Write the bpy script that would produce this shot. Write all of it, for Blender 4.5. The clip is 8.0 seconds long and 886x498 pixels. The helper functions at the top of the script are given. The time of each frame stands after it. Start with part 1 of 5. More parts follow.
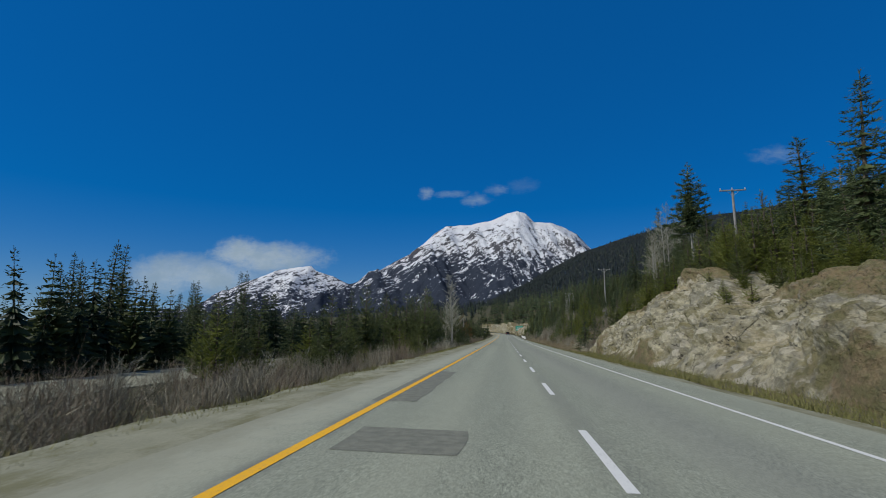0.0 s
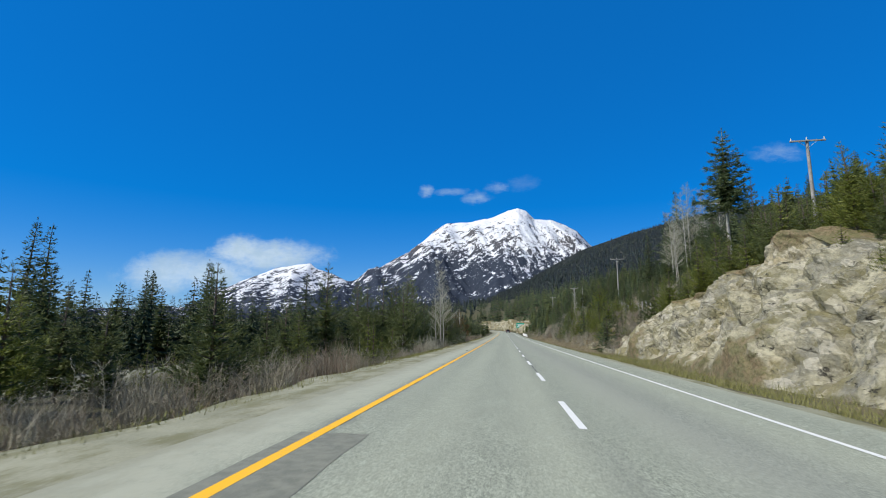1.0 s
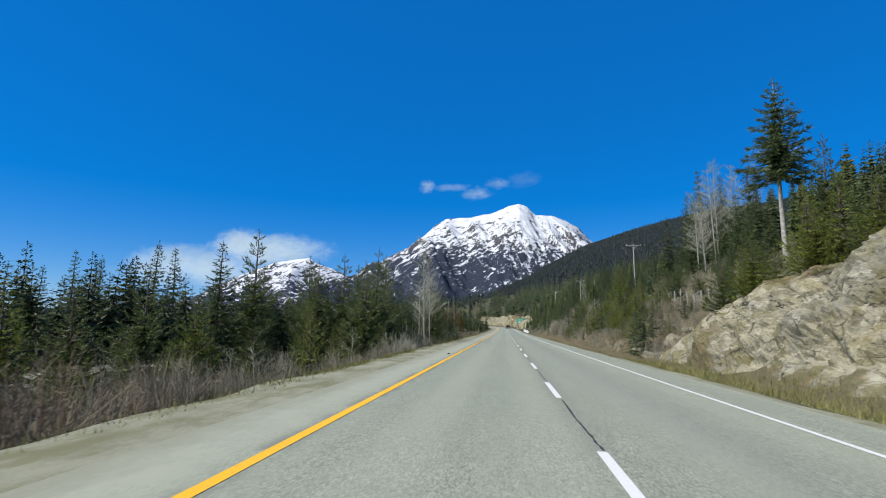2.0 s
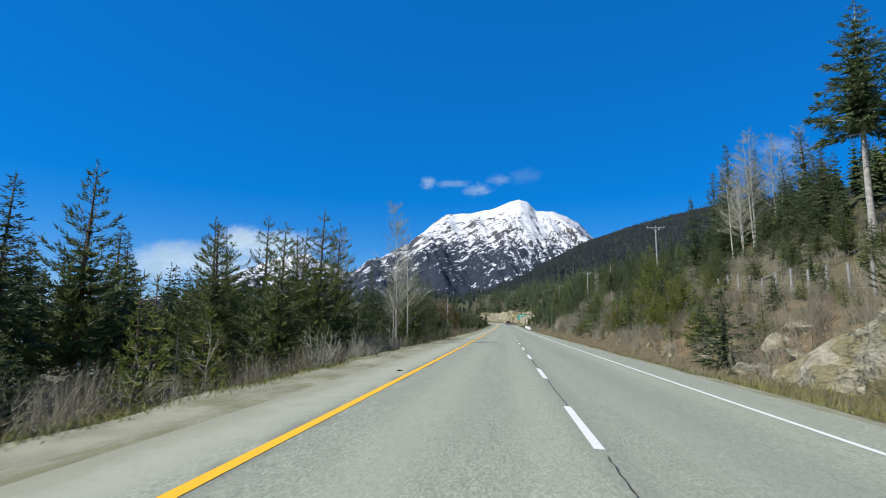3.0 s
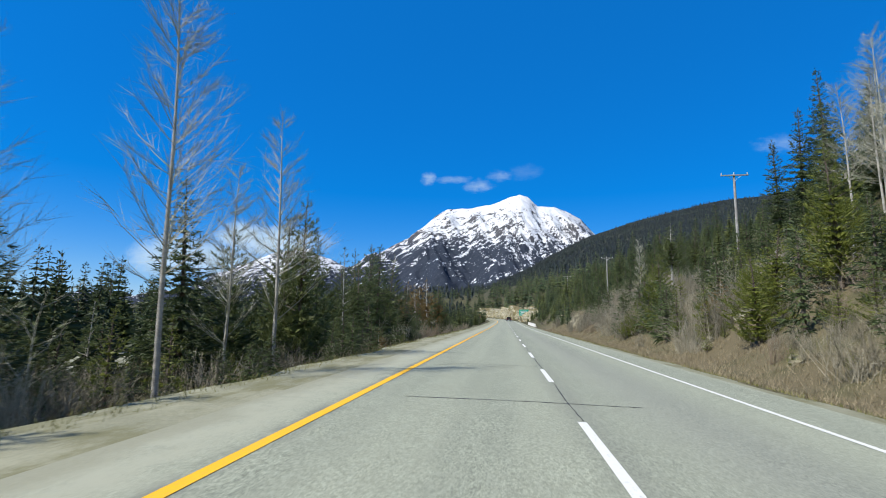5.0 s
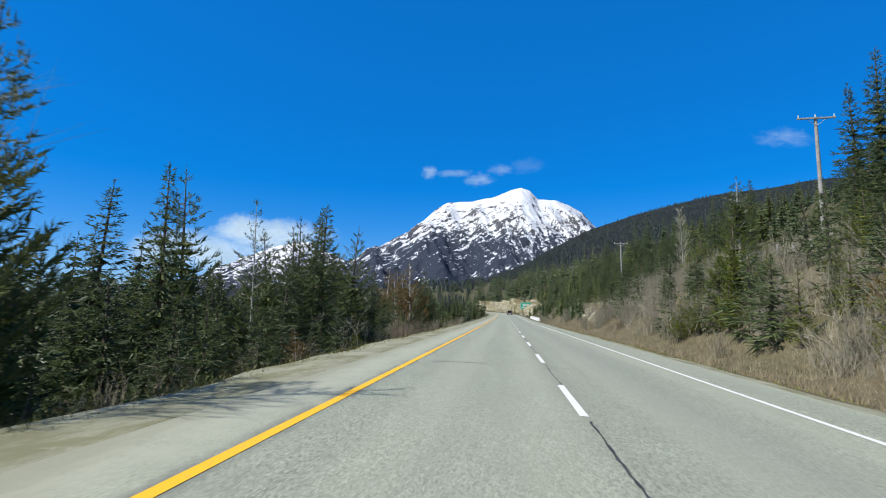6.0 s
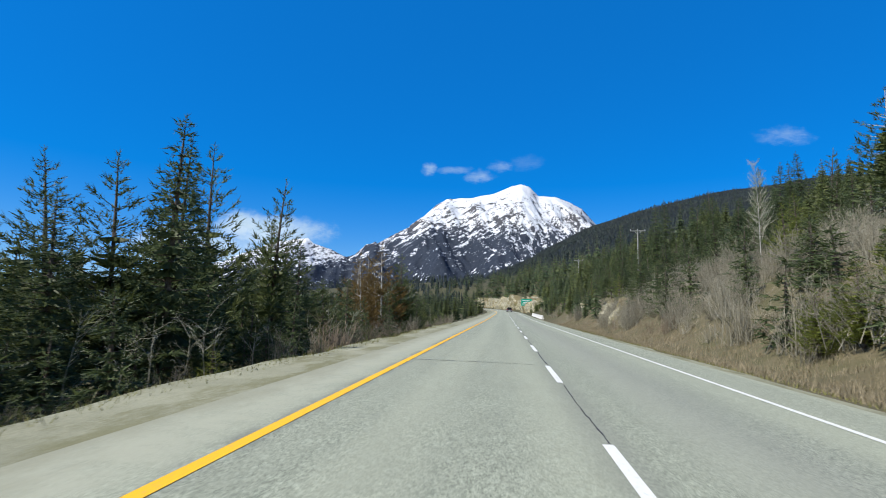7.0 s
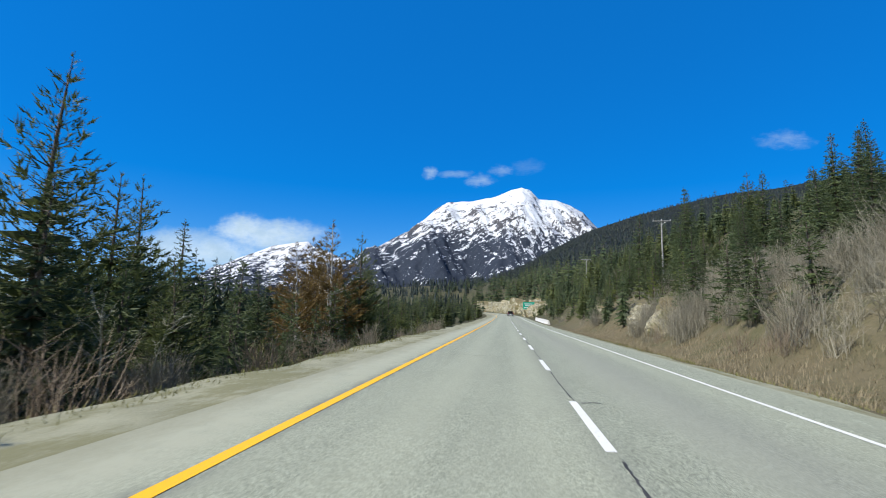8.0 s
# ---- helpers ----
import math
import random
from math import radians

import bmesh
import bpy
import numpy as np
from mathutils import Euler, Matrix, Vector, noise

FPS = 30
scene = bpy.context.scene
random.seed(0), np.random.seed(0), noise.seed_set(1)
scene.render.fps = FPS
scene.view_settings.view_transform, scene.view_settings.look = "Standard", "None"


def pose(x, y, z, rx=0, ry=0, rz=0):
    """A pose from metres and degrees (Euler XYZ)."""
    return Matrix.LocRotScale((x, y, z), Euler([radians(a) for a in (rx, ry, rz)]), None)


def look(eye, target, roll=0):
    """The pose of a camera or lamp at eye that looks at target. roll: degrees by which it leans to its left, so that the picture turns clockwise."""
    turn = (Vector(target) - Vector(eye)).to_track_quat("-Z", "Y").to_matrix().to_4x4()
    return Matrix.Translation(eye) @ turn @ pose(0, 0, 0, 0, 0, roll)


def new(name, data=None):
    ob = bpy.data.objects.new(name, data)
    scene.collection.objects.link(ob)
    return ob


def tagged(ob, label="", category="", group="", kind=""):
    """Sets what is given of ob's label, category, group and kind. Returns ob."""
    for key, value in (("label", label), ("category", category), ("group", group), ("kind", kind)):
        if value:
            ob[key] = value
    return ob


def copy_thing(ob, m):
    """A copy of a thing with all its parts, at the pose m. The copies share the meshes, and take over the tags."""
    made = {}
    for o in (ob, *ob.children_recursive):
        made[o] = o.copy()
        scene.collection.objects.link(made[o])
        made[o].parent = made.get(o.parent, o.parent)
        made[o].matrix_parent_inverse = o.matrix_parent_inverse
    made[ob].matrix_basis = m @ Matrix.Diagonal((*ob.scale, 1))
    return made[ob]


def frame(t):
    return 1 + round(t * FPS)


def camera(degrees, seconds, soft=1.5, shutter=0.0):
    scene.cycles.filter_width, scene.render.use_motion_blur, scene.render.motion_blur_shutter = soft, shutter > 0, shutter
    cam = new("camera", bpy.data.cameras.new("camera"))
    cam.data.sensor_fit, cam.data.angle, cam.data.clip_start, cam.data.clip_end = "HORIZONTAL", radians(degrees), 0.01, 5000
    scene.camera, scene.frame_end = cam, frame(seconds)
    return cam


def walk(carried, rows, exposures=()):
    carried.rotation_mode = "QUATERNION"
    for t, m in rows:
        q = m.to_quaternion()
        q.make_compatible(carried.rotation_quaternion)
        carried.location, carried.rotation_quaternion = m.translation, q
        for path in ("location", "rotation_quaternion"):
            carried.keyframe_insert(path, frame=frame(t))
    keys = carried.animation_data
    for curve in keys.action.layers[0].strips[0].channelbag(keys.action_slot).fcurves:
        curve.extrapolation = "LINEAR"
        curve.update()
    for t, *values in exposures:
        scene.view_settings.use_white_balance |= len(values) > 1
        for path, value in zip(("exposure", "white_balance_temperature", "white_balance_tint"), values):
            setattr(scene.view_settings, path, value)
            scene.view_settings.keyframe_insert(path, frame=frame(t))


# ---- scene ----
# ---------------- camera ----------------
def road_z(y):
    """The road's climb: level at the start, then ever so slightly uphill."""
    y = np.asarray(y, float)
    a, b, c = np.clip(y - 20, 0, 80), np.clip(y - 100, 0, 50), np.clip(y - 150, 0, 150)
    return 0.004 * a * a / 160 + 0.004 * b + 0.004 * c + 0.0135 * c * c / 300 + 0.0175 * np.maximum(0, y - 300)


cam = camera(80.55, 8.0, soft=0.95, shutter=0.12)
SPEED, EYE = 13.75, 1.45
TURNS = [  # seconds, drift across the lane, yaw, pitch, roll
    (0.0, -0.02, 6.63, 9.45, 0.0), (0.5, -0.03, 6.58, 9.25, -0.01), (1.0, -0.03, 6.65, 9.2, -0.02), (1.5, -0.02, 6.6, 8.97, -0.28),
    (3.0, 0.045, 6.69, 8.32, -0.47), (3.5, 0.055, 6.7, 8.09, -0.6), (4.0, 0.06, 6.75, 7.93, -0.65), (4.5, 0.05, 6.67, 7.94, -0.75),
    (6.0, 0.02, 6.77, 7.19, -0.79), (6.5, 0.015, 6.85, 6.73, -0.74), (7.0, 0.015, 6.71, 6.85, -1.0), (7.5, 0.01, 6.91, 7.05, -0.93), (8.0, 0.01, 6.78, 7.27, -1.06)]
walk(cam, [(t, pose(x, SPEED * t, EYE + float(road_z(SPEED * t)), 90 + p, r, y)) for t, x, y, p, r in TURNS],
     [(0.0, -0.36), (0.1, -0.14), (0.2, 0.2), (0.3, 0.36), (2.0, 0.42), (5.0, 0.6), (8.0, 0.6)])

# ---------------- world and sun ----------------
SUN_EL, SUN_AZ = 50.0, 238.0   # azimuth of the sun, clockwise from +y
sun_dir = Vector((math.sin(radians(SUN_AZ)) * math.cos(radians(SUN_EL)), math.cos(radians(SUN_AZ)) * math.cos(radians(SUN_EL)), math.sin(radians(SUN_EL))))
lamp = bpy.data.lights.new("sun", "SUN")
lamp.energy, lamp.angle, lamp.color = 4.2, radians(0.53), (1.0, 0.95, 0.87)
sun = new("sun", lamp)
sun.matrix_world = look(sun_dir * 100, (0, 0, 0))


class Nodes:
    """Short hand for building a node tree."""

    def __init__(self, tree):
        self.tree = tree
        tree.nodes.clear()

    def add(self, kind, ins=None, **props):
        n = self.tree.nodes.new(kind)
        for k, v in props.items():
            setattr(n, k, v)
        for k, v in (ins or {}).items():
            if isinstance(v, bpy.types.NodeSocket):
                self.tree.links.new(v, n.inputs[k])
            else:
                n.inputs[k].default_value = v
        return n

    def math(self, op, a, b=0.0, c=0.0, clamp=False):
        return self.add("ShaderNodeMath", {0: a, 1: b, 2: c}, operation=op, use_clamp=clamp).outputs[0]

    def mix(self, f, a, b, blend="MIX"):
        n = self.add("ShaderNodeMix", {0: f, 6: a, 7: b}, data_type="RGBA", blend_type=blend)
        return n.outputs[2]

    def noise(self, vec, scale, detail=4.0, rough=0.55, out=0):
        return self.add("ShaderNodeTexNoise", {"Vector": vec, "Scale": scale, "Detail": detail, "Roughness": rough}).outputs[out]

    def step(self, v, lo, hi, a=0.0, b=1.0):
        return self.add("ShaderNodeMapRange", {0: v, 1: lo, 2: hi, 3: a, 4: b}, interpolation_type="SMOOTHSTEP").outputs[0]


def rgb(r, g, b):
    return (r, g, b, 1.0)


def stretched(n, vec, sx, sy, sz):
    return n.add("ShaderNodeMapping", {"Vector": vec, "Scale": (sx, sy, sz)}).outputs[0]


world = bpy.data.worlds.new("sky")
scene.world = world
world.use_nodes = True
nt = Nodes(world.node_tree)
sky = nt.add("ShaderNodeTexSky", sky_type="NISHITA", sun_disc=False, sun_elevation=radians(SUN_EL), sun_rotation=radians(SUN_AZ),
             altitude=900.0, air_density=1.0, dust_density=0.25, ozone_density=4.0)
sky_rich = nt.add("ShaderNodeHueSaturation", {"Hue": 0.508, "Saturation": 1.5, "Value": 1.0, "Color": sky.outputs[0]})
gen = nt.add("ShaderNodeTexCoord").outputs["Generated"]
sep = nt.add("ShaderNodeSeparateXYZ", {0: gen})
ahead = nt.math("MAXIMUM", sep.outputs[1], 0.02)
cu, cv = nt.math("DIVIDE", sep.outputs[0], ahead), nt.math("DIVIDE", sep.outputs[2], ahead)
flat = nt.add("ShaderNodeCombineXYZ", {0: cu, 1: cv}).outputs[0]
warp = nt.noise(flat, 16.0, 5.0, 0.6)
fine = nt.noise(stretched(nt, flat, 0.7, 1.5, 1.0), 60.0, 5.0, 0.68)
total = None
# clouds: centre across and up, half width, half height, thickness
for u0, v0, a, b, dens, rough in ((-0.149, 0.281, 0.014, 0.012, 0.62, 0.9), (-0.104, 0.277, 0.034, 0.007, 0.4, 0.9), (-0.05, 0.263, 0.024, 0.012, 0.55, 0.9),
                                  (-0.008, 0.285, 0.022, 0.011, 0.4, 0.9), (0.04, 0.29, 0.03, 0.014, 0.14, 0.9), (-0.478, 0.154, 0.115, 0.032, 0.85, 0.6), (-0.535, 0.166, 0.06, 0.03, 0.9, 0.6),
                                  (-0.68, 0.125, 0.11, 0.04, 0.75, 0.5), (-0.60, 0.12, 0.12, 0.035, 0.8, 0.5), (0.517, 0.334, 0.045, 0.017, 0.32, 0.9)):
    du = nt.math("DIVIDE", nt.math("SUBTRACT", cu, u0), a)
    dv = nt.math("DIVIDE", nt.math("SUBTRACT", cv, v0), b)
    r2 = nt.math("ADD", nt.math("MULTIPLY", du, du), nt.math("MULTIPLY", dv, dv))
    rag = nt.math("ADD", r2, nt.math("MULTIPLY", nt.math("SUBTRACT", warp, 0.5), 5.5 * rough))
    rag = nt.math("ADD", rag, nt.math("MULTIPLY", nt.math("SUBTRACT", fine, 0.5), (2.0 if rough < 0.8 else 3.2) * rough))
    m = nt.step(rag, 1.7, -0.4 if rough < 0.8 else -1.7, 0.0, dens)
    total = m if total is None else nt.math("MAXIMUM", total, m)
front = nt.step(sep.outputs[1], 0.05, 0.2)
total = nt.math("MULTIPLY", total, front)
cloud_tone = nt.mix(nt.step(warp, 0.35, 0.65), rgb(3.7, 4.8, 5.7), rgb(5.6, 6.5, 7.0))
even = nt.mix(0.45, sky_rich.outputs[0], rgb(0.05, 1.5, 5.1))
even = nt.mix(nt.step(sep.outputs[1], -0.35, 0.12), sky.outputs[0], even)
whole = nt.mix(total, even, cloud_tone)
bg = nt.add("ShaderNodeBackground", {"Color": whole, "Strength": 0.1})
nt.tree.links.new(bg.outputs[0], nt.add("ShaderNodeOutputWorld").inputs[0])


# ---------------- materials ----------------
def material(name, rough=0.9, spec=0.3):
    m = bpy.data.materials.new(name)
    m.use_nodes = True
    n = Nodes(m.node_tree)
    bsdf = n.add("ShaderNodeBsdfPrincipled", {"Roughness": rough, "Specular IOR Level": spec})
    n.tree.links.new(bsdf.outputs[0], n.add("ShaderNodeOutputMaterial").inputs[0])
    return m, n, bsdf


def wire(n, a, b):
    n.tree.links.new(a, b)


def bump(n, bsdf, height, strength, distance):
    b = n.add("ShaderNodeBump", {"Height": height, "Strength": strength, "Distance": distance})
    wire(n, b.outputs[0], bsdf.inputs["Normal"])


def position(n):
    return n.add("ShaderNodeNewGeometry").outputs["Position"]


def simple(name, col_a, col_b, scale, rough=0.85, bumpiness=0.3, dist=0.02, spec=0.3, metal=0.0):
    """A surface mottled between two tones at two scales."""
    m, n, s = material(name, rough, spec)
    p = n.add("ShaderNodeTexCoord").outputs["Object"]
    f = n.math("ADD", n.math("MULTIPLY", n.noise(p, scale), 0.6), n.math("MULTIPLY", n.noise(p, scale * 9), 0.4))
    wire(n, n.mix(n.step(f, 0.35, 0.65), rgb(*col_a), rgb(*col_b)), s.inputs["Base Color"])
    s.inputs["Metallic"].default_value = metal
    bump(n, s, n.noise(p, scale * 12), bumpiness, dist)
    return m


def leafy(name, dark, light, rough=0.55, thin=0.0):
    """Foliage whose tone changes from sprig to sprig and from tree to tree."""
    m, n, s = material(name, rough, 0.25)
    isl = n.add("ShaderNodeNewGeometry").outputs["Random Per Island"]
    obj = n.add("ShaderNodeObjectInfo").outputs["Random"]
    f = n.math("ADD", n.math("MULTIPLY", isl, 0.7), n.math("MULTIPLY", obj, 0.3))
    tone = n.mix(f, rgb(*dark), rgb(*light))
    wire(n, tone, s.inputs["Base Color"])
    if thin:
        glow = n.add("ShaderNodeBsdfTranslucent", {"Color": tone})
        both = n.add("ShaderNodeMixShader", {0: thin, 1: s.outputs[0], 2: glow.outputs[0]})
        out = [q for q in n.tree.nodes if q.bl_idname == "ShaderNodeOutputMaterial"][0]
        wire(n, both.outputs[0], out.inputs[0])
    return m


def asphalt_material():
    m, n, s = material("asphalt", 0.88, 0.3)
    p = position(n)
    stones = n.add("ShaderNodeTexVoronoi", {"Vector": p, "Scale": 55.0})
    speck = n.add("ShaderNodeSeparateXYZ", {0: stones.outputs["Color"]}).outputs[0]
    grain = n.math("ADD", n.math("MULTIPLY", n.noise(p, 110.0, 3.0, 0.7), 0.5), n.math("MULTIPLY", speck, 0.5))
    patch = n.noise(stretched(n, p, 1.0, 0.06, 1.0), 0.9, 4.0, 0.6)
    blot = n.noise(stretched(n, p, 1.0, 0.35, 1.0), 2.2, 5.0, 0.65)
    c = n.mix(n.step(grain, 0.2, 0.85), rgb(0.116, 0.13, 0.096), rgb(0.392, 0.42, 0.322))
    c = n.mix(n.step(blot, 0.35, 0.7, 0.0, 0.4), c, rgb(0.193, 0.208, 0.16))
    c = n.mix(n.step(patch, 0.35, 0.75, 0.0, 0.55), c, rgb(0.276, 0.292, 0.221))
    # wheel paths polished a little paler, the lane's middle darker
    x = n.add("ShaderNodeSeparateXYZ", {0: p}).outputs[0]
    wave = n.math("SINE", n.math("MULTIPLY", n.math("ADD", x, 1.7), 3.35))
    c = n.mix(n.step(wave, -0.6, 1.0, 0.0, 0.2), c, rgb(0.373, 0.39, 0.288))
    seam = n.step(n.math("ABSOLUTE", n.math("SUBTRACT", x, 2.9)), 0.0, 1.4, 0.4, 0.0)
    c = n.mix(seam, c, rgb(0.19, 0.196, 0.172))
    # oil-dark strip along the joint beside the lane dashes, and tar that has bled beside the yellow line
    joint = n.step(n.math("ABSOLUTE", n.math("SUBTRACT", x, 1.2)), 0.05, 0.5, 0.3, 0.0)
    c = n.mix(n.math("MULTIPLY", joint, n.step(patch, 0.3, 0.6)), c, rgb(0.13, 0.135, 0.12))
    bled = n.step(n.math("ABSOLUTE", n.math("ADD", x, 2.7)), 0.06, 0.3, 0.6, 0.0)
    c = n.mix(n.math("MULTIPLY", bled, n.step(blot, 0.35, 0.6)), c, rgb(0.11, 0.113, 0.1))
    # sand blown over the left edge of the pavement
    dust = n.math("MULTIPLY", n.step(n.math("ADD", x, n.math("MULTIPLY", n.noise(p, 0.8, 4.0), 0.8)), -2.3, -3.0), n.step(n.noise(p, 2.2, 5.0, 0.7), 0.3, 0.6, 0.45, 0.95))
    c = n.mix(dust, c, rgb(0.325, 0.332, 0.25))
    # gravel strewn over the broken edge
    edge = n.step(n.math("ADD", x, n.math("MULTIPLY", n.math("SUBTRACT", n.noise(stretched(n, p, 1.0, 0.3, 1.0), 1.6, 6.0, 0.7), 0.5), 1.6)), -3.45, -4.15)
    c = n.mix(edge, c, n.mix(n.noise(p, 20.0, 4.0, 0.75), rgb(0.19, 0.194, 0.135), rgb(0.312, 0.314, 0.23)))
    wire(n, c, s.inputs["Base Color"])
    bump(n, s, grain, 0.35, 0.008)
    return m


def paint_material(name, col, worn):
    m, n, s = material(name, 0.7, 0.3)
    p = position(n)
    f = n.math("MULTIPLY", n.step(n.noise(p, 22.0, 5.0, 0.75), 0.52, 0.72), worn)
    f = n.math("MULTIPLY", f, n.step(n.noise(p, 1.3), 0.35, 0.65, 0.4, 1.0))
    wire(n, n.mix(f, rgb(*col), rgb(0.2, 0.2, 0.19)), s.inputs["Base Color"])
    bump(n, s, n.noise(p, 60.0), 0.3, 0.004)
    return m


def ground_material():
    """Dry turf, leaf litter and bare dirt."""
    m, n, s = material("dry_ground", 0.95, 0.2)
    p = position(n)
    big, mid, small = n.noise(p, 0.12), n.noise(p, 0.9, 5.0, 0.65), n.noise(p, 9.0, 4.0, 0.7)
    c = n.mix(n.step(mid, 0.35, 0.65), rgb(0.13, 0.112, 0.066), rgb(0.085, 0.083, 0.04))
    c = n.mix(n.step(big, 0.4, 0.62), c, rgb(0.12, 0.1, 0.058))
    c = n.mix(n.step(small, 0.45, 0.75, 0.0, 0.6), c, rgb(0.06, 0.055, 0.035))
    # needle litter, moss and low scrub under the trees
    axes = n.add("ShaderNodeSeparateXYZ", {0: p})
    floor = n.mix(n.step(small, 0.35, 0.65), rgb(0.03, 0.034, 0.016), rgb(0.085, 0.08, 0.04))
    jitter = n.math("MULTIPLY", n.math("SUBTRACT", mid, 0.5), 7.0)
    wood = n.math("MAXIMUM", n.step(n.math("ADD", axes.outputs[0], jitter), 24.0, 29.0), n.step(n.math("ADD", axes.outputs[0], jitter), -8.0, -10.0))
    wood = n.math("MAXIMUM", wood, n.step(axes.outputs[1], 180.0, 230.0))
    c = n.mix(n.math("MULTIPLY", wood, 0.9), c, floor)
    # bare rusty soil where the bank was cut
    cut = n.math("MULTIPLY", n.step(axes.outputs[0], 9.0, 10.0), n.step(axes.outputs[0], 18.5, 16.0))
    cut = n.math("MULTIPLY", cut, n.math("MULTIPLY", n.step(axes.outputs[1], 58.0, 62.0), n.step(axes.outputs[1], 86.0, 74.0)))
    cut = n.math("MULTIPLY", cut, n.step(n.noise(p, 0.45, 5.0, 0.65), 0.42, 0.58))
    dirt = n.mix(n.step(mid, 0.35, 0.65), rgb(0.15, 0.1, 0.055), rgb(0.235, 0.17, 0.095))
    c = n.mix(n.math("MULTIPLY", cut, 0.6), c, dirt)
    wire(n, c, s.inputs["Base Color"])
    bump(n, s, n.math("ADD", mid, n.math("MULTIPLY", small, 0.3)), 0.8, 0.15)
    return m


def gravel_material():
    m, n, s = material("gravel", 0.95, 0.2)
    p = position(n)
    f = n.math("ADD", n.math("MULTIPLY", n.noise(p, 0.7, 4.0), 0.5), n.math("MULTIPLY", n.noise(p, 24.0, 4.0, 0.75), 0.5))
    c = n.mix(n.step(f, 0.35, 0.65), rgb(0.19, 0.192, 0.13), rgb(0.298, 0.298, 0.212))
    # thin moss and weeds towards the outer edge, tracks of finer sand
    weeds = n.noise(stretched(n, p, 1.0, 0.35, 1.0), 1.1, 6.0, 0.72)
    c = n.mix(n.step(weeds, 0.43, 0.62, 0.0, 0.72), c, rgb(0.135, 0.132, 0.062))
    c = n.mix(n.step(n.noise(p, 3.0, 5.0, 0.7), 0.58, 0.75, 0.0, 0.6), c, rgb(0.34, 0.338, 0.255))
    wire(n, c, s.inputs["Base Color"])
    bump(n, s, n.noise(p, 40.0, 4.0, 0.8), 0.5, 0.015)
    return m


def rock_material(name="cut_rock", pale=1.0):
    """Cream and grey broken rock, shade painted dark into its clefts; soil and moss where it is covered."""
    m, n, s = material(name, 0.92, 0.2)
    p = position(n)
    w = n.add("ShaderNodeVectorMath", {0: p, 1: n.add("ShaderNodeVectorMath", {0: n.noise(p, 1.4, 4.0, 0.6, 1), 1: (0.35, 0.35, 0.35)}, operation="MULTIPLY").outputs[0]}, operation="ADD").outputs[0]
    tilted = n.add("ShaderNodeMapping", {"Vector": w, "Rotation": (0.75, 0.0, 0.2), "Scale": (1.0, 0.6, 1.2)}).outputs[0]
    big, mid, fine2 = n.noise(w, 0.3, 4.0, 0.55), n.noise(tilted, 1.7, 6.0, 0.7), n.noise(w, 7.0, 5.0, 0.78)
    c = n.mix(n.step(mid, 0.34, 0.62), rgb(0.16 * pale, 0.15 * pale, 0.095 * pale), rgb(0.4 * pale, 0.375 * pale, 0.26 * pale))
    c = n.mix(n.step(big, 0.48, 0.6, 0.0, 0.7), c, rgb(0.37 * pale, 0.32 * pale, 0.2 * pale))
    # weathered grey and mossy stretches
    c = n.mix(n.step(n.noise(w, 0.42, 6.0, 0.68), 0.48, 0.62, 0.0, 0.7), c, rgb(0.185, 0.182, 0.15))
    c = n.mix(n.step(n.noise(w, 0.6, 6.0, 0.72), 0.48, 0.6, 0.0, 0.75), c, rgb(0.165, 0.15, 0.066))
    block = n.add("ShaderNodeTexVoronoi", {"Vector": tilted, "Scale": 2.4})
    tone = n.add("ShaderNodeSeparateXYZ", {0: block.outputs["Color"]})
    c = n.mix(n.step(tone.outputs[0], 0.0, 0.5, 0.4, 0.0), c, rgb(0.16, 0.155, 0.12))
    c = n.mix(n.step(tone.outputs[1], 0.75, 1.0, 0.0, 0.5), c, rgb(0.52 * pale, 0.49 * pale, 0.39 * pale))
    # clefts gather where the rock is shattered; their shade is painted in near black
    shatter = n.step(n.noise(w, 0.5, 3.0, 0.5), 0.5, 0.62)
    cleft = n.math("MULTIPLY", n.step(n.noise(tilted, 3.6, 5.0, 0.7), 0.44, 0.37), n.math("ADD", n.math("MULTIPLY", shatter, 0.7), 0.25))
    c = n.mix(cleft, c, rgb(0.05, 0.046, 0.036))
    # long splits, with the shade inside them put into the colour too
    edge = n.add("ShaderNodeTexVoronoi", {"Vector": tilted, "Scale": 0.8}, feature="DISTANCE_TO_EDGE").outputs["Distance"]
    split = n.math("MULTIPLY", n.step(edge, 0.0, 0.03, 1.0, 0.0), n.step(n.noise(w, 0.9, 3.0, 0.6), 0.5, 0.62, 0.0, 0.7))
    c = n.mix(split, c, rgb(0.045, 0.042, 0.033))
    c = n.mix(n.step(fine2, 0.5, 0.74, 0.0, 0.6), c, rgb(0.12, 0.112, 0.08))
    c = n.mix(n.step(fine2, 0.44, 0.3, 0.0, 0.45), c, rgb(0.56 * pale, 0.54 * pale, 0.45 * pale))
    soil = n.mix(n.step(mid, 0.4, 0.6), rgb(0.22, 0.165, 0.095), rgb(0.135, 0.13, 0.055))
    soil = n.mix(n.step(fine2, 0.4, 0.7), soil, rgb(0.1, 0.088, 0.04))
    lie = n.add("ShaderNodeAttribute", attribute_name="cover").outputs["Fac"]
    lie = n.step(n.math("ADD", lie, n.math("MULTIPLY", n.math("SUBTRACT", mid, 0.5), 0.9)), 0.4, 0.62, 0.0, 0.9)
    c = n.mix(lie, c, soil)
    wire(n, c, s.inputs["Base Color"])
    h = n.math("ADD", n.math("MULTIPLY", mid, 0.7), n.math("MULTIPLY", fine2, 0.5))
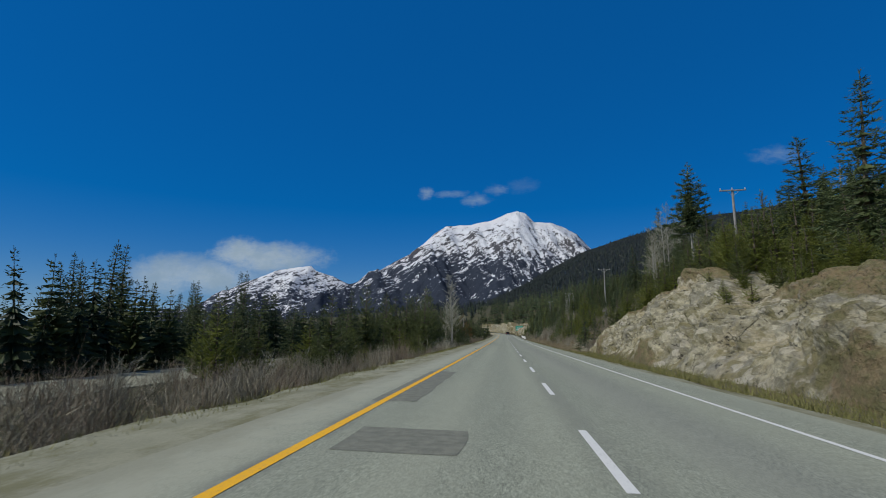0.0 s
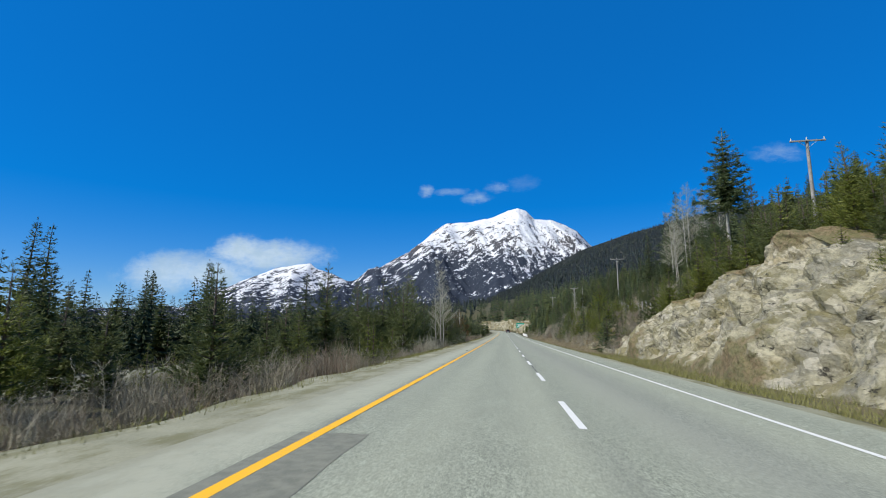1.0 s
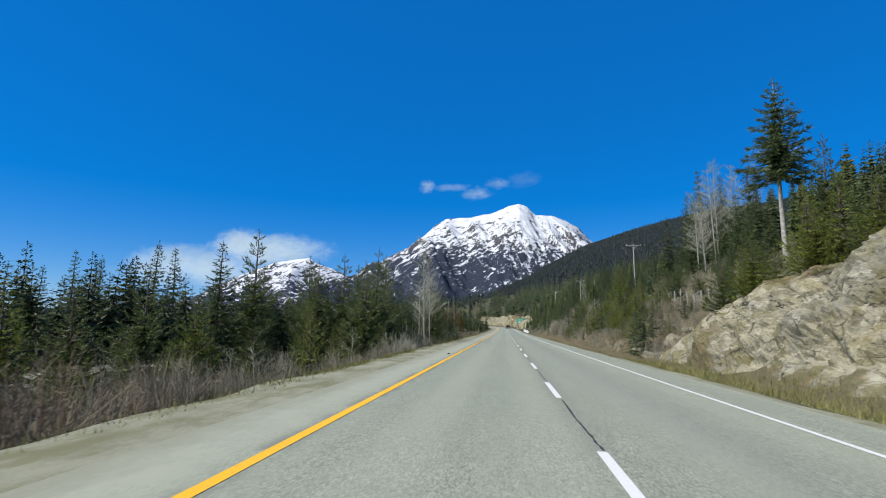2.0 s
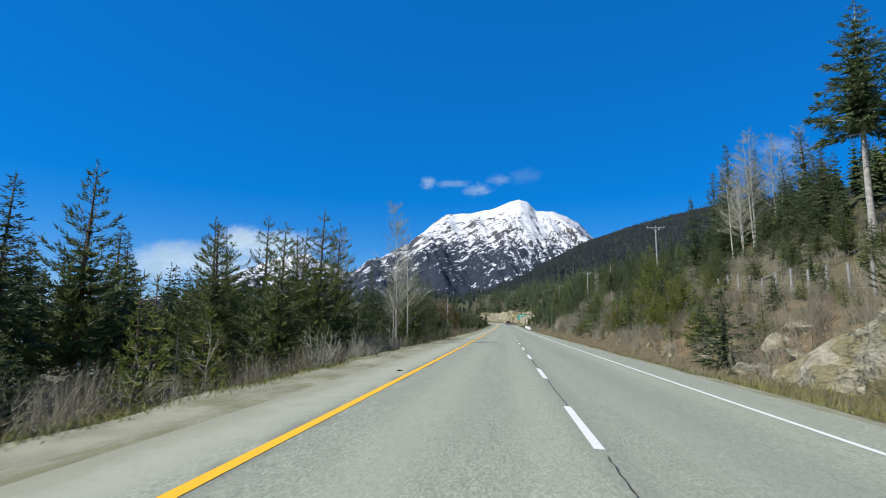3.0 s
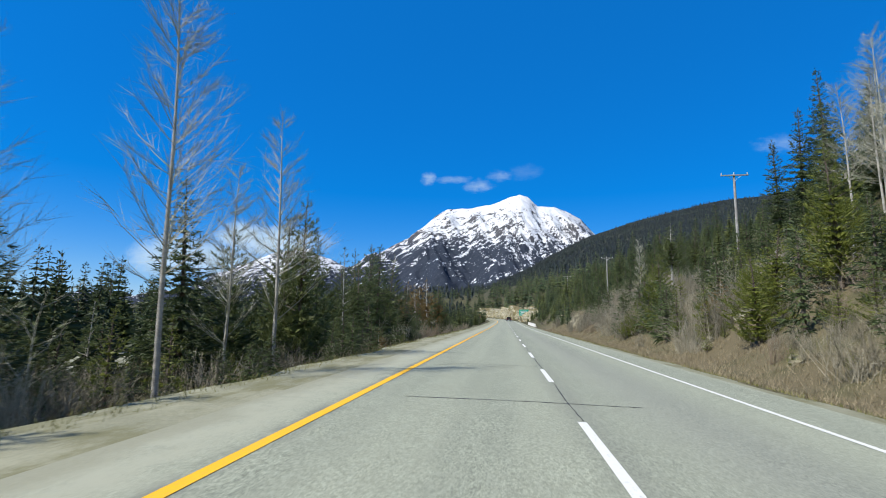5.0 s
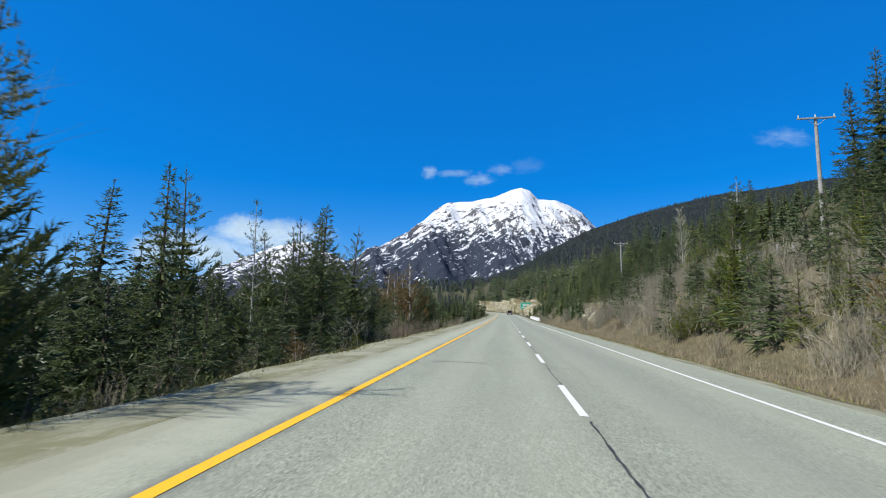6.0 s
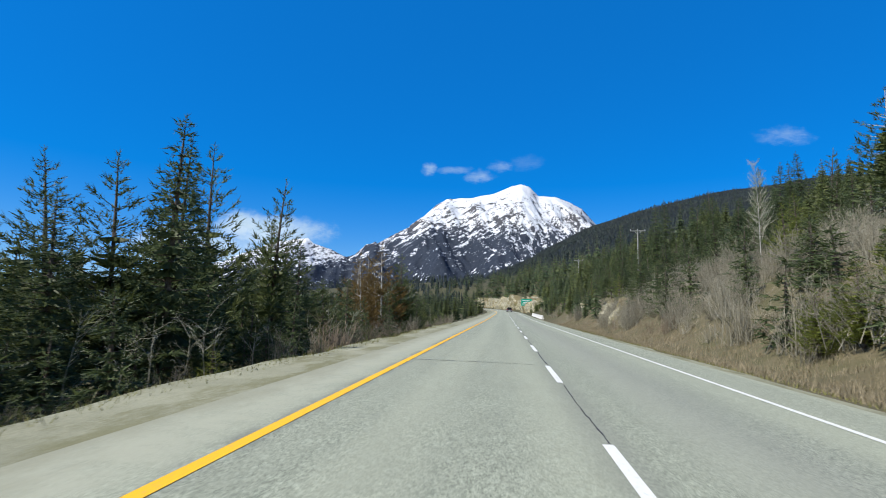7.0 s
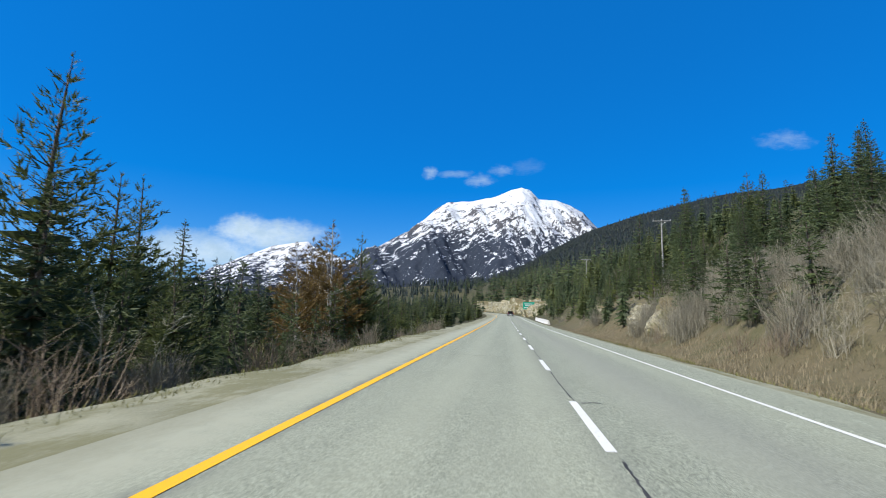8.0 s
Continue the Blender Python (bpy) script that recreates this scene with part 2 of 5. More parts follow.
    h = n.math("SUBTRACT", h, n.math("ADD", n.math("MULTIPLY", cleft, 0.35), n.math("MULTIPLY", split, 0.3)))
    bump(n, s, h, 0.9, 0.2)
    return m


def mountain_material():
    """Snow on rock above dark forest tinted haze blue: slanting ledges on one flank, steep ribs on the other."""
    m, n, s = material("snowy_rock", 0.8, 0.2)
    p = position(n)
    axes = n.add("ShaderNodeSeparateXYZ", {0: p})
    x, z = axes.outputs[0], axes.outputs[2]
    up = n.add("ShaderNodeSeparateXYZ", {0: n.add("ShaderNodeNewGeometry").outputs["Normal"]}).outputs[2]
    along = n.add("ShaderNodeMapping", {"Vector": p, "Rotation": (0.0, -0.5, 0.0), "Scale": (1.9, 1.9, 0.8)}, vector_type="TEXTURE").outputs[0]
    down = n.add("ShaderNodeMapping", {"Vector": p, "Rotation": (0.0, -0.28, 0.0), "Scale": (0.75, 2.0, 2.2)}, vector_type="TEXTURE").outputs[0]
    ledge, rib = n.noise(along, 0.03, 7.0, 0.74), n.noise(down, 0.032, 7.0, 0.78)
    turn = n.step(n.math("ADD", x, n.math("MULTIPLY", n.math("SUBTRACT", n.noise(p, 0.006, 2.0), 0.5), 500.0)), -120.0, 90.0)
    grainy = n.mix(turn, ledge, rib)
    spots = n.noise(p, 0.07, 4.0, 0.75)
    big = n.noise(p, 0.0055, 3.0, 0.5)
    rock = n.mix(spots, rgb(0.03, 0.033, 0.045), rgb(0.1, 0.098, 0.1))
    # forest with the blue of distance haze mixed into its colour
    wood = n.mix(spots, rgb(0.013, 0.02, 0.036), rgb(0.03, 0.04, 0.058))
    level = n.math("DIVIDE", n.math("SUBTRACT", z, 452.0), 330.0)
    level = n.math("ADD", level, n.math("MULTIPLY", n.math("SUBTRACT", grainy, 0.5), 6.6))
    level = n.math("ADD", level, n.math("MULTIPLY", n.math("SUBTRACT", spots, 0.5), 3.4))
    level = n.math("ADD", level, n.math("MULTIPLY", n.math("SUBTRACT", big, 0.5), 1.4))
    level = n.math("ADD", level, n.math("MULTIPLY", turn, 0.08))
    level = n.math("ADD", level, n.step(x, -1000.0, -1250.0, 0.0, 0.3))
    level = n.math("ADD", level, n.step(up, 0.35, 0.75, -0.5, 0.12))
    snow = n.step(level, -0.06, 0.12)
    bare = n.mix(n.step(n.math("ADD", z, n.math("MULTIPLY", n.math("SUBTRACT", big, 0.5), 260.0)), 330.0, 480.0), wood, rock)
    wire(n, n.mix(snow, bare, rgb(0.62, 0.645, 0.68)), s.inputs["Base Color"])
    bump(n, s, n.math("ADD", grainy, n.math("MULTIPLY", spots, 0.4)), 0.6, 22.0)
    return m


def forest_floor_material():
    m, n, s = material("far_forest", 0.95, 0.1)
    p = position(n)
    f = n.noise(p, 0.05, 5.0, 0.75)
    # bluish tones: a little distance haze is put into the colour
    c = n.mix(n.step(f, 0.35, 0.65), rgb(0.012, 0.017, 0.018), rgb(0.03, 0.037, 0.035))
    wire(n, c, s.inputs["Base Color"])
    bump(n, s, n.noise(p, 0.16, 4.0, 0.8), 1.0, 8.0)
    return m


M_ASPHALT = asphalt_material()
M_WHITE = paint_material("white_road_paint", (0.64, 0.65, 0.61), 0.9)
M_YELLOW = paint_material("yellow_road_paint", (0.78, 0.415, 0.014), 0.8)
M_PATCH = simple("dark_asphalt_patch", (0.135, 0.142, 0.112), (0.2, 0.206, 0.16), 6.0, 0.9, 0.4, 0.01)
M_TAR_SHADOW = simple("tar_seal", (0.03, 0.03, 0.03), (0.06, 0.06, 0.058), 4.0, 0.7, 0.2, 0.004)
M_GROUND = ground_material()
M_GRAVEL = gravel_material()
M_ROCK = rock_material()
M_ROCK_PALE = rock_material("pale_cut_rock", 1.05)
M_MOUNTAIN = mountain_material()
M_FARWOOD = forest_floor_material()
M_SPRUCE = leafy("spruce_needles", (0.028, 0.046, 0.02), (0.128, 0.166, 0.066), thin=0.33)
M_PINE = leafy("pine_needles", (0.042, 0.062, 0.02), (0.15, 0.178, 0.062), thin=0.32)
M_YOUNG = leafy("young_pine_needles", (0.068, 0.092, 0.016), (0.225, 0.25, 0.055), thin=0.36)
M_BROWN = leafy("browned_needles", (0.12, 0.078, 0.026), (0.235, 0.165, 0.06), thin=0.35)
# darker and bluer than the near needles, with distance haze in the colour
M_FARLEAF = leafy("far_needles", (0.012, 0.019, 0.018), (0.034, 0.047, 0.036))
M_FARPINE = leafy("far_pine_needles", (0.032, 0.05, 0.019), (0.14, 0.166, 0.058), thin=0.3)
M_FARSPRUCE = leafy("far_spruce_needles", (0.018, 0.033, 0.016), (0.09, 0.124, 0.053), thin=0.28)
M_BARK = simple("grey_brown_bark", (0.07, 0.055, 0.042), (0.16, 0.135, 0.11), 5.0, 0.95, 0.8, 0.03)
M_PALEBARK = simple("pale_bark", (0.24, 0.228, 0.2), (0.46, 0.445, 0.4), 4.0, 0.9, 0.4, 0.01)
M_TWIG = leafy("bare_twigs", (0.1, 0.092, 0.062), (0.38, 0.35, 0.265), 0.9)
M_WILLOW = leafy("willow_twigs", (0.115, 0.108, 0.078), (0.35, 0.328, 0.252), 0.9)
M_ASPEN = leafy("aspen_twigs", (0.2, 0.198, 0.15), (0.46, 0.455, 0.355), 0.9)
M_REDTWIG = leafy("reddish_twigs", (0.13, 0.098, 0.068), (0.32, 0.265, 0.195), 0.9)
M_GRASS = leafy("dry_grass", (0.14, 0.118, 0.07), (0.32, 0.272, 0.178), 0.9)
M_GREENGRASS = leafy("verge_grass", (0.085, 0.1, 0.025), (0.24, 0.23, 0.09), 0.9)
M_POLE = simple("weathered_pole_wood", (0.19, 0.187, 0.178), (0.34, 0.335, 0.32), 3.0, 0.9, 0.4, 0.01)
M_STEEL = simple("galvanised_steel", (0.4, 0.41, 0.42), (0.55, 0.56, 0.57), 8.0, 0.5, 0.1, 0.002, 0.5, 0.8)
M_CERAMIC = simple("insulator_ceramic", (0.45, 0.46, 0.47), (0.6, 0.61, 0.62), 5.0, 0.25, 0.0, 0.001, 0.5)
M_SIGN = simple("green_sign_sheeting", (0.0, 0.3, 0.2), (0.0, 0.36, 0.24), 1.5, 0.4, 0.05, 0.002, 0.5)
M_SIGNWHITE = simple("white_sign_sheeting", (0.75, 0.75, 0.74), (0.82, 0.82, 0.8), 3.0, 0.4, 0.0, 0.001, 0.5)
M_CONCRETE = simple("barrier_concrete", (0.5, 0.49, 0.46), (0.68, 0.67, 0.63), 2.0, 0.9, 0.3, 0.01)
M_DARKPAINT = simple("dark_vehicle_paint", (0.012, 0.012, 0.014), (0.03, 0.03, 0.033), 2.0, 0.35, 0.02, 0.001, 0.5)
M_RUBBER = simple("tyre_rubber", (0.015, 0.015, 0.015), (0.03, 0.03, 0.03), 8.0, 0.85, 0.2, 0.004)
M_GLASS = simple("dark_window_glass", (0.01, 0.012, 0.014), (0.02, 0.022, 0.025), 1.0, 0.06, 0.0, 0.001, 0.6)
M_TAIL = simple("red_tail_lens", (0.3, 0.01, 0.01), (0.4, 0.015, 0.012), 5.0, 0.3, 0.0, 0.001, 0.5)


# ---------------- building helpers ----------------
def mesh_of(name, verts, faces, mat, smooth=False):
    me = bpy.data.meshes.new(name)
    me.from_pydata([tuple(v) for v in verts], [], [tuple(f) for f in faces])
    me.materials.append(mat)
    if smooth:
        me.polygons.foreach_set("use_smooth", [True] * len(me.polygons))
    me.update()
    return me


def part(name, bm, mat, parent, label=""):
    """Links a bmesh, or a ready mesh, as one object under a thing or a part."""
    if isinstance(bm, bmesh.types.BMesh):
        me = bpy.data.meshes.new(name)
        bm.to_mesh(me)
        bm.free()
        me.materials.append(mat)
    else:
        me = bm
    ob = new(name, me)
    ob.parent = parent
    if label:
        tagged(ob, label)
    return ob


def box_bm(sx, sy, sz, at=(0, 0, 0), bevel=0.0, seg=1):
    bm = bmesh.new()
    bmesh.ops.create_cube(bm, size=1.0, matrix=Matrix.Translation(at) @ Matrix.Diagonal((sx, sy, sz, 1)))
    if bevel:
        bmesh.ops.bevel(bm, geom=bm.edges[:], offset=bevel, segments=seg, affect="EDGES")
    return bm


def tube_bm(r0, r1, length, sides=10, at=None):
    bm = bmesh.new()
    bmesh.ops.create_cone(bm, cap_ends=True, segments=sides, radius1=r0, radius2=r1, depth=length,
                          matrix=(at or Matrix()) @ Matrix.Translation((0, 0, length / 2)))
    return bm


def tubes(paths, sides):
    """Tapered tubes along paths of (point, radius), as vertices and faces."""
    verts, faces = [], []
    for path in paths:
        base = len(verts)
        for i, (p, r) in enumerate(path):
            a, b = path[max(i - 1, 0)][0], path[min(i + 1, len(path) - 1)][0]
            d = np.asarray(b, float) - np.asarray(a, float)
            d /= np.linalg.norm(d) + 1e-9
            side = np.cross(d, (0.31, 0.87, 0.21))
            side /= np.linalg.norm(side) + 1e-9
            other = np.cross(d, side)
            for k in range(sides):
                g = 2 * math.pi * k / sides
                verts.append(np.asarray(p) + r * (math.cos(g) * side + math.sin(g) * other))
        for i in range(len(path) - 1):
            for k in range(sides):
                q = base + i * sides
                faces.append((q + k, q + (k + 1) % sides, q + sides + (k + 1) % sides, q + sides + k))
    return verts, faces


def sprigs(points, ways, lengths, widths, rng, forked=False):
    """Small needle sprigs along their ways: one bent lozenge each, or two slim forked twigs."""
    n = len(points)
    points, ways = np.asarray(points), np.asarray(ways)
    ways = ways / (np.linalg.norm(ways, axis=1, keepdims=True) + 1e-9)
    rnd = rng.normal(size=(n, 3))
    side = np.cross(ways, rnd)
    side /= np.linalg.norm(side, axis=1, keepdims=True) + 1e-9
    lengths, widths = np.asarray(lengths)[:, None], np.asarray(widths)[:, None]
    nor = np.cross(ways, side)
    if forked:
        fork = rng.uniform(0.18, 0.5, (n, 1)) * lengths
        w = widths * 0.62
        tip = points + ways * lengths
        far = points + ways * lengths * rng.uniform(0.55, 0.9, (n, 1))
        v = np.stack([points - nor * w, points + nor * w, tip + side * fork, points + ways * lengths * 0.15 - side * w, points + ways * lengths * 0.15 + side * w, far - side * fork + nor * fork * 0.5], 1).reshape(-1, 3)
        return v, np.arange(6 * n).reshape(2 * n, 3)
    mid = points + ways * lengths * 0.45 + nor * lengths * 0.1
    v = np.stack([points, mid + side * widths, points + ways * lengths, mid - side * widths], 1).reshape(-1, 3)
    f = np.arange(4 * n).reshape(n, 4)
    return v, f


def smooth01(a):
    a = np.clip(a, 0, 1)
    return a * a * (3 - 2 * a)


# ---------------- the lie of the land ----------------
def road_x(y):
    """How far the road has bent to its left at y."""
    return -0.00062 * np.maximum(0, np.asarray(y, float) - 262) ** 2


def wobble(x, y, s, seed=0.0):
    x, y = np.asarray(x, float), np.asarray(y, float)
    return (np.sin(x * s + 1.7 * np.sin(y * s * 0.63 + seed) + seed) * 0.5 + np.sin(y * s * 1.31 + 1.3 * np.sin(x * s * 0.77 + 2 * seed)) * 0.5)


CROSS = -0.02


def ground_z(x, y):
    """The height of the open ground: road bed, ditches, banks and hillside."""
    x, y = np.asarray(x, float), np.asarray(y, float)
    u = x - road_x(y)
    bed = CROSS * u - 0.1
    # left: shoulder, then down to the hollow between the two roadways
    bench = smooth01((-18.5 - u) / 2) * smooth01((u + 31.5) / 2)
    left = np.where(u > -5.6, bed, 0.012 - 1.45 * smooth01((-5.4 - u) / 4.5) + 0.15 * wobble(x, y, 0.5) * smooth01((-5.6 - u) / 3) * (1 - bench) - 0.1 * bench)
    left = left + np.where(u < -40, -0.02 * np.clip(-40 - u, 0, 300), 0)
    # right: verge, shallow ditch, cut bank, then the wooded slope
    start = 8.4 + 0.6 * wobble(0 * x, y, 0.11, 2.0)
    ditch = -0.18 - 0.25 * smooth01((u - 6.4) / 1.6)
    bank = smooth01((u - start) / 7.5) * (np.clip(3.2 + 0.04 * (y - 72), 2.9, 4.5) + 0.3 * wobble(0 * x, y, 0.045, 0.4))
    v = np.clip(u - 17.5, 0, 26)
    rise = 0.3 * v + 0.009 * v * v + 0.14 * np.clip(u - 43.5, 0, 260)
    lump = 0.25 * wobble(x, y, 0.7, 0.7) * smooth01((u - 8) / 3) + 0.12 * wobble(x, y, 2.1, 1.7) * smooth01((u - 8) / 2)
    right = np.where(u < 6.4, bed, ditch + bank + rise + lump)
    low = np.where(u < 0, left, right)
    return low + road_z(np.minimum(y, 700.0))


def grid_mesh(name, xs, ys, zfun, mat, smooth=True):
    gx, gy = np.meshgrid(xs, ys)
    gz = zfun(gx, gy)
    v = np.stack([gx, gy, gz], -1).reshape(-1, 3)
    nx, ny = len(xs), len(ys)
    i = (np.arange(ny - 1)[:, None] * nx + np.arange(nx - 1)[None, :]).reshape(-1)
    f = np.stack([i, i + 1, i + nx + 1, i + nx], 1)
    return mesh_of(name, v.tolist(), f.tolist(), mat, smooth)


xs = np.concatenate([[-4800, -2500, -1200, -600, -300, -160], np.arange(-100, -40, 6.0), np.arange(-40, -14, 2.0), np.arange(-14, -5, 0.6), np.arange(-5, 6, 2.2),
                     np.arange(6.2, 26, 0.5), np.arange(26, 60, 2.0), np.arange(60, 130, 8.0), [160, 220, 300, 420, 600, 1000, 2000, 4800]])
ys = np.concatenate([[-900, -400, -150, -80], np.arange(-50, 180, 1.0), np.arange(180, 460, 5.0), np.arange(460, 800, 30.0), [900, 1200, 1700, 2400, 3400, 4800]])
ground = tagged(new("ground", grid_mesh("ground", xs, ys, ground_z, M_GROUND)), "dry spring ground of turf, leaf litter and dirt", "ground", kind="structure")


def strip(name, x0, x1, ys, lift, mat, nx=2):
    """A sheet that follows the road from x0 to x1 across."""
    us = np.linspace(x0, x1, nx)
    v = []
    for y in ys:
        rx, rz = float(road_x(y)), float(road_z(y))
        for u in us:
            v.append((rx + u, y, rz + CROSS * u + lift))
    f = [(j * nx + i, j * nx + i + 1, (j + 1) * nx + i + 1, (j + 1) * nx + i) for j in range(len(ys) - 1) for i in range(nx - 1)]
    return mesh_of(name, v, f, mat)


ROAD_YS = list(np.arange(-80, 560, 5.0))
road = tagged(new("road", strip("road", -4.15, 6.05, ROAD_YS, 0.0, M_ASPHALT, 6)), "weathered grey asphalt two-lane highway carriageway", "road", kind="structure")
thick = road.modifiers.new("thickness", "SOLIDIFY")
thick.thickness, thick.offset = 0.12, -1.0


def ragged_strip(name, inner, outer, rag, ys, lift, mat, nx, drop):
    """A shoulder whose outer edge wanders."""
    v = []
    for y in ys:
        rx, rz = float(road_x(y)), float(road_z(y))
        far = outer + rag * float(wobble(0.0, y, 0.9, 0.3) + 0.6 * wobble(0.0, y, 0.13, 2.3))
        for i in range(nx):
            k = i / (nx - 1)
            u = inner + (far - inner) * k
            v.append((rx + u, y, rz + CROSS * u + lift - drop * k * k + 0.012 * float(wobble(u, y, 0.8))))
    f = [(j * nx + i, j * nx + i + 1, (j + 1) * nx + i + 1, (j + 1) * nx + i) for j in range(len(ys) - 1) for i in range(nx - 1)]
    me = mesh_of(name, v, f, mat, True)
    me.flip_normals() if me.polygons[0].normal.z < 0 else None
    return me


fine_ys = list(np.arange(-40, 170, 0.7)) + list(np.arange(170, 340, 1.4)) + list(np.arange(340, 560, 5.0))
tagged(new("shoulder_left", ragged_strip("shoulder_left", -4.1, -5.9, 0.25, fine_ys, -0.018, M_GRAVEL, 6, 0.05)), "pale gravel shoulder with thin weeds", "shoulder", kind="structure")
tagged(new("shoulder_right", ragged_strip("shoulder_right", 6.0, 6.75, 0.12, fine_ys, -0.018, M_GRAVEL, 4, 0.06)), "narrow gravel shoulder beside the verge", "shoulder", kind="structure")

# road markings
tagged(new("edge_line_yellow", strip("edge_line_yellow", -2.75, -2.59, ROAD_YS, 0.006, M_YELLOW)), "worn yellow painted left edge line", "road marking", kind="structure")
tagged(new("edge_line_white", strip("edge_line_white", 4.64, 4.75, ROAD_YS, 0.006, M_WHITE)), "thin white painted right edge line", "road marking", kind="structure")
dash_ends = [8.82 + 8.516 * k for k in range(-4, 48)]
for k, end in enumerate(dash_ends):
    me = strip("lane_dash", 1.1, 1.23, list(np.linspace(end - 3.4, end, 4)), 0.006, M_WHITE)
    tagged(new("lane_dash", me), "white painted lane dash on asphalt", "road marking", "lane dashes", "structure")

# the other roadway, seen between the bushes
OPPOSITE_YS = list(np.arange(-60, 171, 10.0))
other = new("road_opposite", strip("road_opposite", -28.5, -21.5, OPPOSITE_YS, -1.88, M_ASPHALT, 3))
bed = other.modifiers.new("thickness", "SOLIDIFY")
bed.thickness, bed.offset = 0.2, -1.0
tagged(other, "pale asphalt opposite roadway beyond the bushes", "road", kind="structure")


# ---------------- mountains and far hills ----------------
def ridge_noise(x, y, s, octaves=5, gain=0.5):
    v = np.zeros_like(x)
    amp = 1.0
    for o in range(octaves):
        f = s * 2 ** o
        n1 = np.array([noise.noise((a * f, b * f, 7.3 * o)) for a, b in zip(x.ravel(), y.ravel())]).reshape(x.shape)
        v += amp * (1 - 2 * np.abs(n1))
        amp *= gain
    return v / 2


def mountain(name, crest, y_crest, y_foot, y_back, nx, ny, label, rough):
    """A range whose crest passes through a few (x, height) summits and saddles, with gullies down its face."""
    cx, cz = np.array([c[0] for c in crest]), np.array([c[1] for c in crest])
    xs = np.linspace(cx[0], cx[-1], nx)
    ys = np.concatenate([np.linspace(y_foot, y_crest, ny), np.linspace(y_crest, y_back, 8)[1:]])
    gx, gy = np.meshgrid(xs, ys)
    top = np.interp(gx, cx, cz)
    k = np.where(gy < y_crest, (gy - y_foot) / (y_crest - y_foot), 1 - 0.6 * (gy - y_crest) / (y_back - y_crest))
    body = 0.72 * k + 0.28 * k ** 2.2
    warp = ridge_noise(gx + 0.35 * (gy - y_crest), gy * 0.35, 1 / 260.0, 6, 0.55)
    face = np.clip((1 - k) * 5, 0.1, 1) * np.clip(k * 4, 0, 1)
    ribs = ridge_noise(gx * 1.0 + 0.2 * gy, gy * 0.12, 1 / 95.0, 3, 0.5)
    gz = top * body + rough * (warp - 0.35) * face + 0.22 * rough * (ribs - 0.3) * face
    v = np.stack([gx, gy, gz], -1).reshape(-1, 3)
    n = len(xs)
    i = (np.arange(len(ys) - 1)[:, None] * n + np.arange(n - 1)[None, :]).reshape(-1)
    f = np.stack([i, i + 1, i + n + 1, i + n], 1)
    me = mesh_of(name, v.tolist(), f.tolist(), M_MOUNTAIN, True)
    return tagged(new(name, me), label, "mountain", kind="structure")


mountain("mountain_main", [(-1500, -40), (-1065, 151), (-854, 288), (-772, 336), (-609, 414), (-512, 462), (-382, 573), (-318, 611), (-189, 618), (-61, 641), (35, 677), (83, 692), (130, 675),
                      (175, 625), (268, 616), (344, 589), (404, 556), (471, 475), (577, 380), (900, 240), (1300, 100)], 2900, 1900, 3600, 330, 150,
         "snow-capped rocky mountain above dark forest", 125)
mountain("mountain_left", [(-3400, 60), (-2900, 190), (-2703, 145), (-2437, 165), (-2200, 225), (-2011, 326), (-1799, 407), (-1631, 466), (-1483, 485), (-1377, 498), (-1334, 462), (-1207, 419), (-1080, 357),
                      (-700, 200), (-300, 50)], 3600, 2700, 4200, 200, 80, "distant snowy peaks with dark forested flanks", 100)


def hill_z(x, y):
    """The long wooded hillside that climbs to the right behind the road's bend."""
    x, y = np.asarray(x, float), np.asarray(y, float)
    a = x / y * 2300
    crest = np.interp(a, [-700, -350, -103, 120, 343, 540, 917, 1217, 1800, 3200], [-10, 45, 135, 235, 362, 428, 514, 557, 600, 640])
    k = np.clip((y - 380) / 1920, 0, 1)
    return crest * k - 2 + 9 * wobble(x, y, 0.011, 1.0) * k


hill_xs, hill_ys = np.linspace(-0.32, 1.6, 90), np.concatenate([np.linspace(380, 2300, 50), [2500, 2900]])
hv, nh = [], len(hill_xs)
for hy in hill_ys:
    for hx in hill_xs:
        hv.append((hx * hy, hy, float(hill_z(hx * hy, hy)) - (0 if hy <= 2300 else (hy - 2300) * 0.4)))
hf = [(j * nh + i, j * nh + i + 1, (j + 1) * nh + i + 1, (j + 1) * nh + i) for j in range(len(hill_ys) - 1) for i in range(nh - 1)]
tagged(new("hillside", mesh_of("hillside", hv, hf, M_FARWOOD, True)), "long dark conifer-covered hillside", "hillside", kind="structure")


def far_forest(name, places, label, rng, mat):
    """Many small conifers as one object; places: rows of x, y, z, height."""
    verts, faces = [], []
    for x, y, z, h in places:
        r = h * rng.uniform(0.13, 0.2)
        tiers = 5
        for t in range(tiers):
            k = t / tiers
            zb, zt = z + h * (0.1 + 0.9 * k) - 0.03 * h, z + h * (0.1 + 0.9 * min(1.0, (t + 1.7) / tiers))
            rr = r * (1 - 0.85 * k)
            b = len(verts)
            g0 = rng.uniform(0, 6.3)
            n = 6
            for q in range(n):
                g = g0 + 2 * math.pi * q / n
                w = rr * (1.1 if q % 2 else 0.6) * rng.uniform(0.75, 1.25)
                verts.append((x + w * math.cos(g), y + w * math.sin(g), zb - 0.05 * h * rng.uniform(0, 1)))
            verts.append((x + rng.uniform(-0.03, 0.03) * h, y, zt))
            for q in range(n):
                faces.append((b + q, b + (q + 1) % n, b + n))
    return tagged(new(name, mesh_of(name, verts, faces, mat)), label, "forest", kind="stuff")


